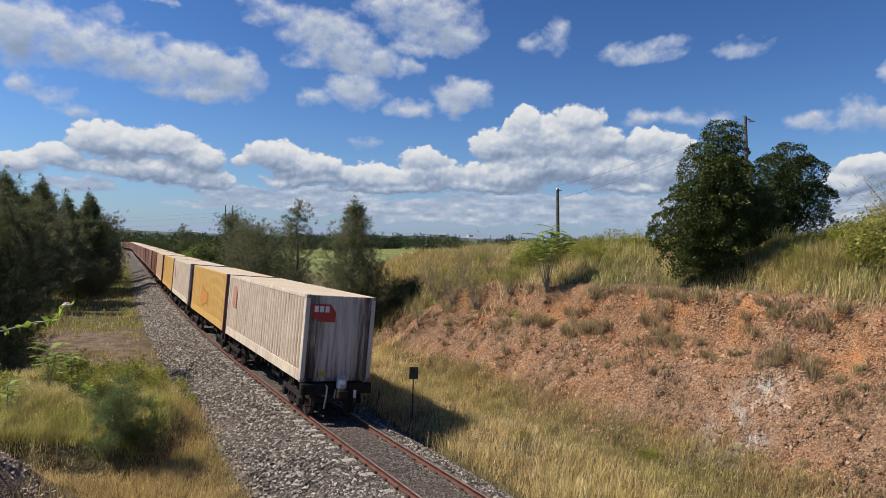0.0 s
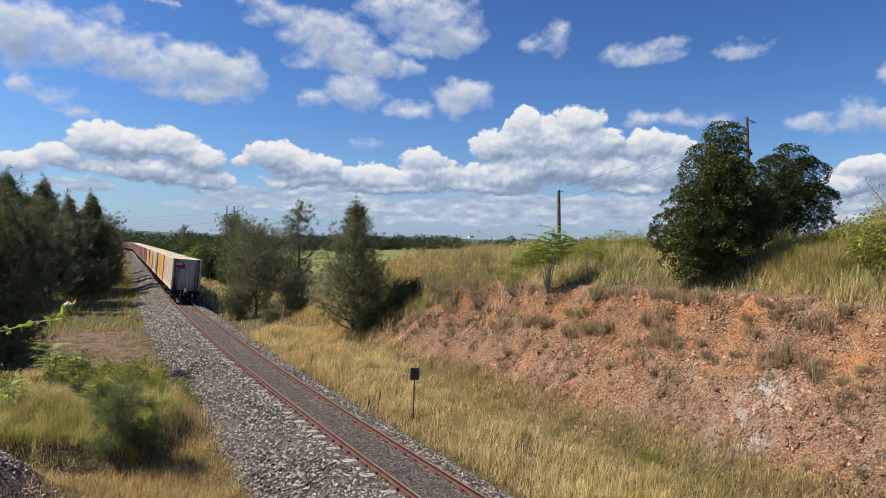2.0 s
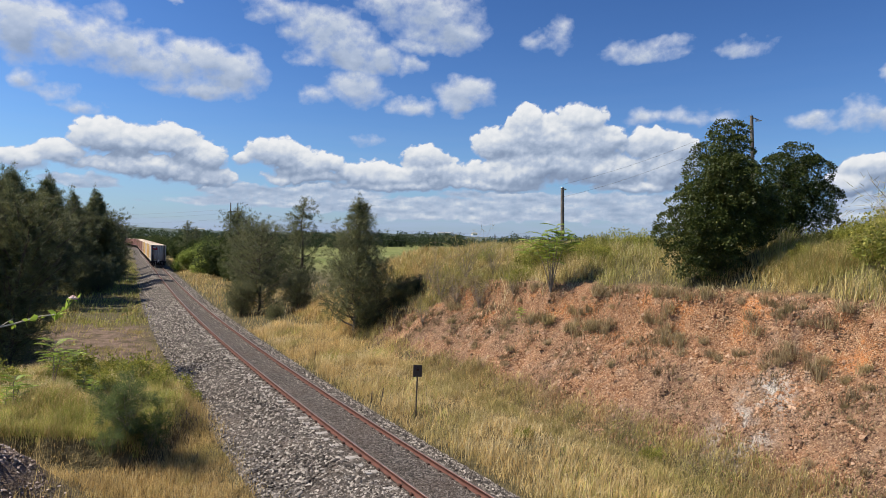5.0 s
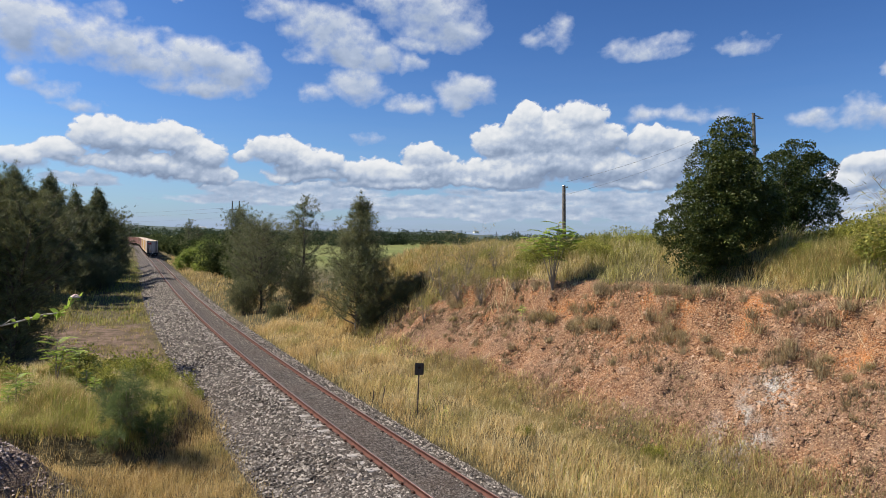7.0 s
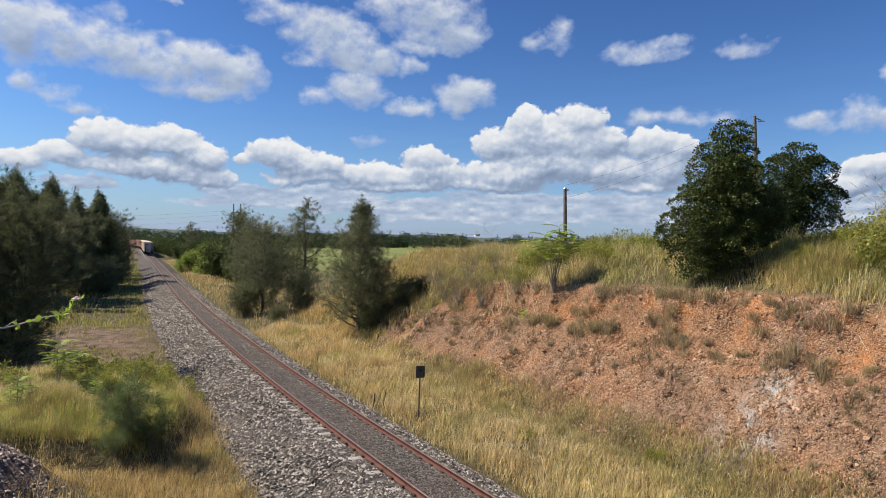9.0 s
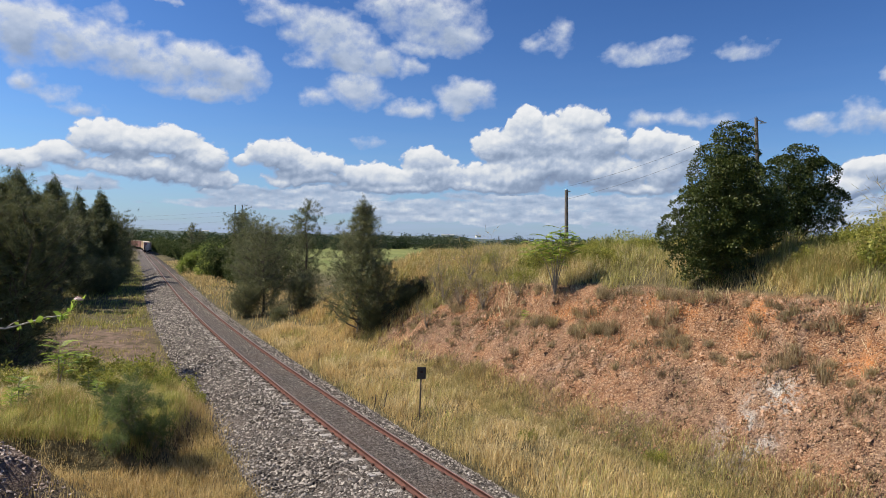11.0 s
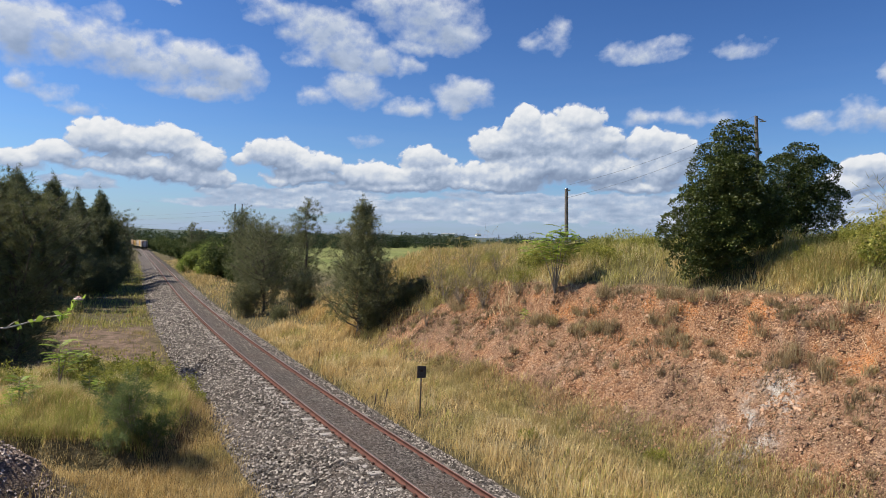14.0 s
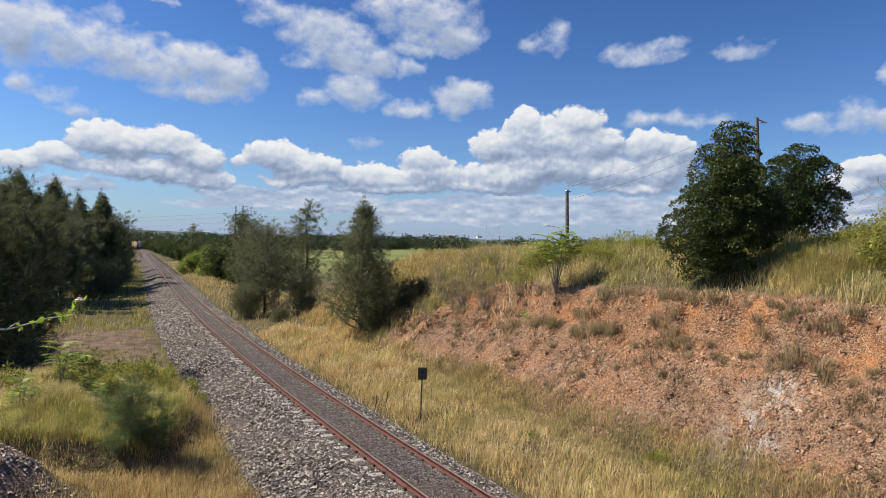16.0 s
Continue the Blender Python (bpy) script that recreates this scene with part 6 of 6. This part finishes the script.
HIGH_EAST = [(-5.2, 20.1, 3.0, 1.1, 0.6), (-1.6, 19.5, 4.0, 2.5, 0.9), (0.4, 17.8, 3.0, 1.6, 0.9), (-2.6, 16.7, 2.0, 0.7, 0.6), (1.6, 13.0, 2.5, 1.5, 1), (0.6, 11.8, 1.5, 0.9, 0.8), (8.8, 17.3, 2.1, 1.1, 0.4), (9.8, 18.1, 1.0, 1.0, 0.4), (17.3, 16.1, 3.4, 1.0, 0.7), (18.2, 16.5, 1.7, 0.7, 0.7), (24.8, 15.8, 2.0, 0.8, 0.5), (30.1, 9.8, 1.6, 0.9, 0.7), (32.9, 10.1, 1.4, 1.2, 0.7), (34.6, 9.8, 1.0, 0.9, 0.7), (34.6, 13.2, 0.7, 0.8, 0.6), (20.6, 10.7, 2.1, 0.8, 0.5), (23.6, 10.8, 1.5, 0.6, 0.5), (16.9, 10.7, 1.4, 0.8, 0.6)]
CUMULUS_WEST = [(-33.7, 5.3, 1.8, 1.2, 0.9), (-31.5, 6.1, 1.8, 1.2, 1), (-28.4, 7.5, 2.4, 1.8, 1.15), (-26.8, 7.1, 2.4, 1.9, 1.1), (-23.5, 7.5, 2.4, 1.7, 1.15), (-21.5, 6.4, 2.2, 1.5, 1), (-25.6, 5.3, 5.4, 1.0, 1.1), (-20.4, 4.8, 2.2, 0.9, 0.8), (-17.6, 6.4, 1.3, 0.6, 0.7), (-14.8, 7.0, 2.5, 1.5, 1.1), (-12.9, 6.2, 2.9, 1.6, 1.1), (-10.7, 6.5, 1.7, 1.1, 1), (-12.4, 5.1, 3.4, 0.7, 0.9)]
CUMULUS_MIDDLE = [(-7.4, 5.7, 2.9, 1.3, 1), (-4.9, 5.6, 2.9, 1.2, 1), (-1.8, 7.2, 2.5, 1.4, 1.1), (-1.1, 5.8, 3.6, 1.4, 1.1), (-4.4, 4.7, 6.1, 0.7, 0.9), (4.7, 8.6, 2.4, 1.6, 1), (7.2, 10.5, 1.6, 1.6, 1.15), (8.2, 8.9, 3.4, 2.5, 1.2), (11.7, 10.5, 2.3, 1.7, 1.15), (12.2, 8.6, 3.9, 2.0, 1.2), (9.8, 6.9, 5.7, 1.8, 1.2), (5.8, 6.1, 5.5, 1.6, 1.1), (3.3, 5.0, 5.8, 0.8, 0.9), (13.9, 6.3, 4.2, 1.4, 1.1), (14.6, 8.9, 0.9, 0.7, 0.9)]
CUMULUS_EAST = [(17.9, 8.3, 2.5, 1.6, 1.1), (19.1, 6.6, 2.6, 2.0, 1.1), (20.4, 8.0, 1.4, 1.3, 1), (17.0, 5.0, 4.4, 0.6, 0.8), (33.5, 6.0, 2.1, 1.2, 1.1), (32.5, 4.9, 2.2, 1.0, 1), (35.9, 5.2, 2.0, 1.6, 1)]
LOW_BAND = [(-4.4, 2.9, 14.9, 0.7, 0.5), (-11.4, 3.7, 5.4, 0.8, 0.6), (14.5, 2.5, 1.8, 0.8, 0.75), (5.9, 2.4, 12.0, 0.7, 0.5), (10.8, 3.8, 9.3, 0.6, 0.5), (-17.6, 3.9, 2.8, 0.6, 0.5), (20.3, 3.3, 6.7, 1.0, 0.6), (-29.9, 3.9, 2.3, 0.5, 0.5), (33.9, 3.1, 2.5, 1.1, 0.6), (24.7, 1.9, 8.4, 0.7, 0.5)]


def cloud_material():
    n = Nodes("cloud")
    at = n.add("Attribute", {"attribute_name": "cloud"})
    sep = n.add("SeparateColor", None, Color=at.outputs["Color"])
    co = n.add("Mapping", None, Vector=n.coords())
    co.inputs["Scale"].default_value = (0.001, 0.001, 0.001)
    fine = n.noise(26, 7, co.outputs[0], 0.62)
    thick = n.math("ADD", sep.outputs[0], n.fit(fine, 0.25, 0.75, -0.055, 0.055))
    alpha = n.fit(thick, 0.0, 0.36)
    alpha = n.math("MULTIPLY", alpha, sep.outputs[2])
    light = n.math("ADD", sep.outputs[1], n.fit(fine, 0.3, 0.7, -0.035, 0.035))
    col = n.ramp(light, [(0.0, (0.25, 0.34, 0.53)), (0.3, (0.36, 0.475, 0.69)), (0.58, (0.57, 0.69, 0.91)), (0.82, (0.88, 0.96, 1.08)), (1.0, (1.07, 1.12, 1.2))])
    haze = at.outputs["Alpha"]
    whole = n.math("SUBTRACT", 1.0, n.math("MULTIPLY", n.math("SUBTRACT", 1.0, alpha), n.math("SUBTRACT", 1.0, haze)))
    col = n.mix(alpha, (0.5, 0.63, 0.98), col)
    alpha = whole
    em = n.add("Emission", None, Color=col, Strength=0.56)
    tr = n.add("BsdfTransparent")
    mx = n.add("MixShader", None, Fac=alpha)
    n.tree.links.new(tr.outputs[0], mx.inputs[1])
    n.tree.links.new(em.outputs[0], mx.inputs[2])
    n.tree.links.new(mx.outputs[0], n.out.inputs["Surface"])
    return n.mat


def puffs(az, el, lists):
    """How thick the cloud is, as a soft union of puffs, flatter below; and how high in its puff each point lies."""
    d, high, tot = np.full(az.shape, -3.0), np.zeros(az.shape), np.full(az.shape, 1e-6)
    wx = az + 1.5 * fbm(az * 0.35, el * 0.5, 4) + 0.7 * fbm(az * 1.2 + 40, el * 1.5, 5)
    wy = el + 1.0 * fbm(az * 0.35 + 50, el * 0.5 + 20, 4) + 0.6 * fbm(az * 1.2 + 9, el * 1.5 + 70, 5)
    for a, e, w, h, k in lists:
        dy = (wy - e) / np.where(wy > e, h, h * 0.8)
        q = k * (1.0 - ((wx - a) / w) ** 2 - dy ** 2)
        d = np.maximum(d, q)
        weight = np.exp(4.0 * np.clip(q, -2, 2))
        high += weight * np.clip(dy, -1.2, 1.2)
        tot += weight
    return np.maximum(d, -1.0), high / tot


def build_clouds():
    az, el = np.meshgrid(steps((-48, -37.5, 0.7), (-37.5, 37.5, 0.1), (37.5, 48, 0.7)), steps((-0.6, 22.5, 0.09), (22.5, 30, 0.5)))
    high = [(a, e, w * 1.1, h * 1.15, k) for a, e, w, h, k in HIGH_WEST + HIGH_MIDDLE + HIGH_EAST]
    heap = CUMULUS_WEST + CUMULUS_MIDDLE + CUMULUS_EAST
    billow = np.abs(fbm(az * 0.9, el * 1.1, 5, 0.55))
    (t1, up1), (t2, up2), (t3, _) = puffs(az, el, high), puffs(az, el, heap), puffs(az, el, LOW_BAND)
    t1 = t1 + 1.25 * fbm(az * 0.7, el * 1.1, 5, 0.5) + 0.16
    t2 = t2 + 1.5 * billow + 0.02 + 0.2 * fbm(az * 3, el * 3, 4)
    t3 = t3 + 0.48 + 1.0 * fbm(az * 0.5, el * 2.6, 4)

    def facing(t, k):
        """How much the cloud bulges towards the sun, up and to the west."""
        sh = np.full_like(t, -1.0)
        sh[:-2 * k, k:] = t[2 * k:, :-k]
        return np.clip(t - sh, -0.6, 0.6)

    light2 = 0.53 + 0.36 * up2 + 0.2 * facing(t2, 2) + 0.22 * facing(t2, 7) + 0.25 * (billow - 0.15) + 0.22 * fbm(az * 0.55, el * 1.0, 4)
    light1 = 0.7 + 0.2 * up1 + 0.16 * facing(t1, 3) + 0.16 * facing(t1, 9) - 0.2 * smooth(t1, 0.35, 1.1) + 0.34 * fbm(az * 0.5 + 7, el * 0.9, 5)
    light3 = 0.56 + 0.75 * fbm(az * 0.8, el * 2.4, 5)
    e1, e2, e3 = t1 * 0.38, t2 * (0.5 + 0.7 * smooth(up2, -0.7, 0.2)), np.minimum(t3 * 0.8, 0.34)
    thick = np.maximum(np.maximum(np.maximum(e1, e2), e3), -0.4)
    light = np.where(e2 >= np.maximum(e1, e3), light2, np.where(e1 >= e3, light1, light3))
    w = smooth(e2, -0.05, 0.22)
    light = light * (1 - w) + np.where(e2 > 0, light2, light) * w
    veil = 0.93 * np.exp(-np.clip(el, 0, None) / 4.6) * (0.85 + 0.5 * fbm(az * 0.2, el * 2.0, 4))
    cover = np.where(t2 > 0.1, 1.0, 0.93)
    R = 4400.0
    A, E = np.radians(az), np.radians(el)
    P = np.stack([R * np.sin(A) * np.cos(E), R * np.cos(A) * np.cos(E), R * np.sin(E)], -1).reshape(-1, 3)
    ny, nx = az.shape
    i = np.arange((ny - 1) * nx).reshape(ny - 1, nx)[:, :-1].ravel()
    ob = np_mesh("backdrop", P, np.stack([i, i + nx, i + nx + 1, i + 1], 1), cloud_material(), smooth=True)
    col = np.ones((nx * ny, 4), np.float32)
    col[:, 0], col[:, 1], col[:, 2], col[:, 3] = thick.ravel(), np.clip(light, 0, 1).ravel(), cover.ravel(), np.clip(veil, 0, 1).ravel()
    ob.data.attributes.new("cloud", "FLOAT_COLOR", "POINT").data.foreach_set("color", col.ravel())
    ob.location = (0, 0, EYE[2])
    return tagged(ob, "white and grey fair-weather clouds in a blue sky", "clouds", kind="structure")


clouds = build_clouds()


# ---- what moves ----
def motions():
    times = [0.5 * k for k in range(33)]
    for rear, wg, box_ in TRAIN:
        rows = [(t, car_pose(TAIL + SPEED * t + rear)) for t in times]
        walk(wg, rows)
        walk(box_, rows)
    # the last wagon's wheels roll
    for ws, y in WHEELS:
        walk(ws, [(k / 30, pose(0, y, 0.46, -math.degrees(SPEED / 0.46) * k / 30)) for k in range(481)])
    # the clouds drift slowly, and the twig nods in the wind
    walk(clouds, [(t, pose(0, 0, EYE[2], 0, 0, 0.055 * (t - 16))) for t in (0, 4, 8, 12, 16)])
    nod = (1.6, 0.6, 1.2, 0.1, 0.9, 0.4, -0.3, 0.5, -0.2, 0.3, 0.6, 0.1, 0.5, -0.1, 0.3, 0.2, 0.0)
    walk(twig, [(float(k), pose(-2.21, 2.85, 5.48, 0, a, -a)) for k, a in enumerate(nod)])


motions()
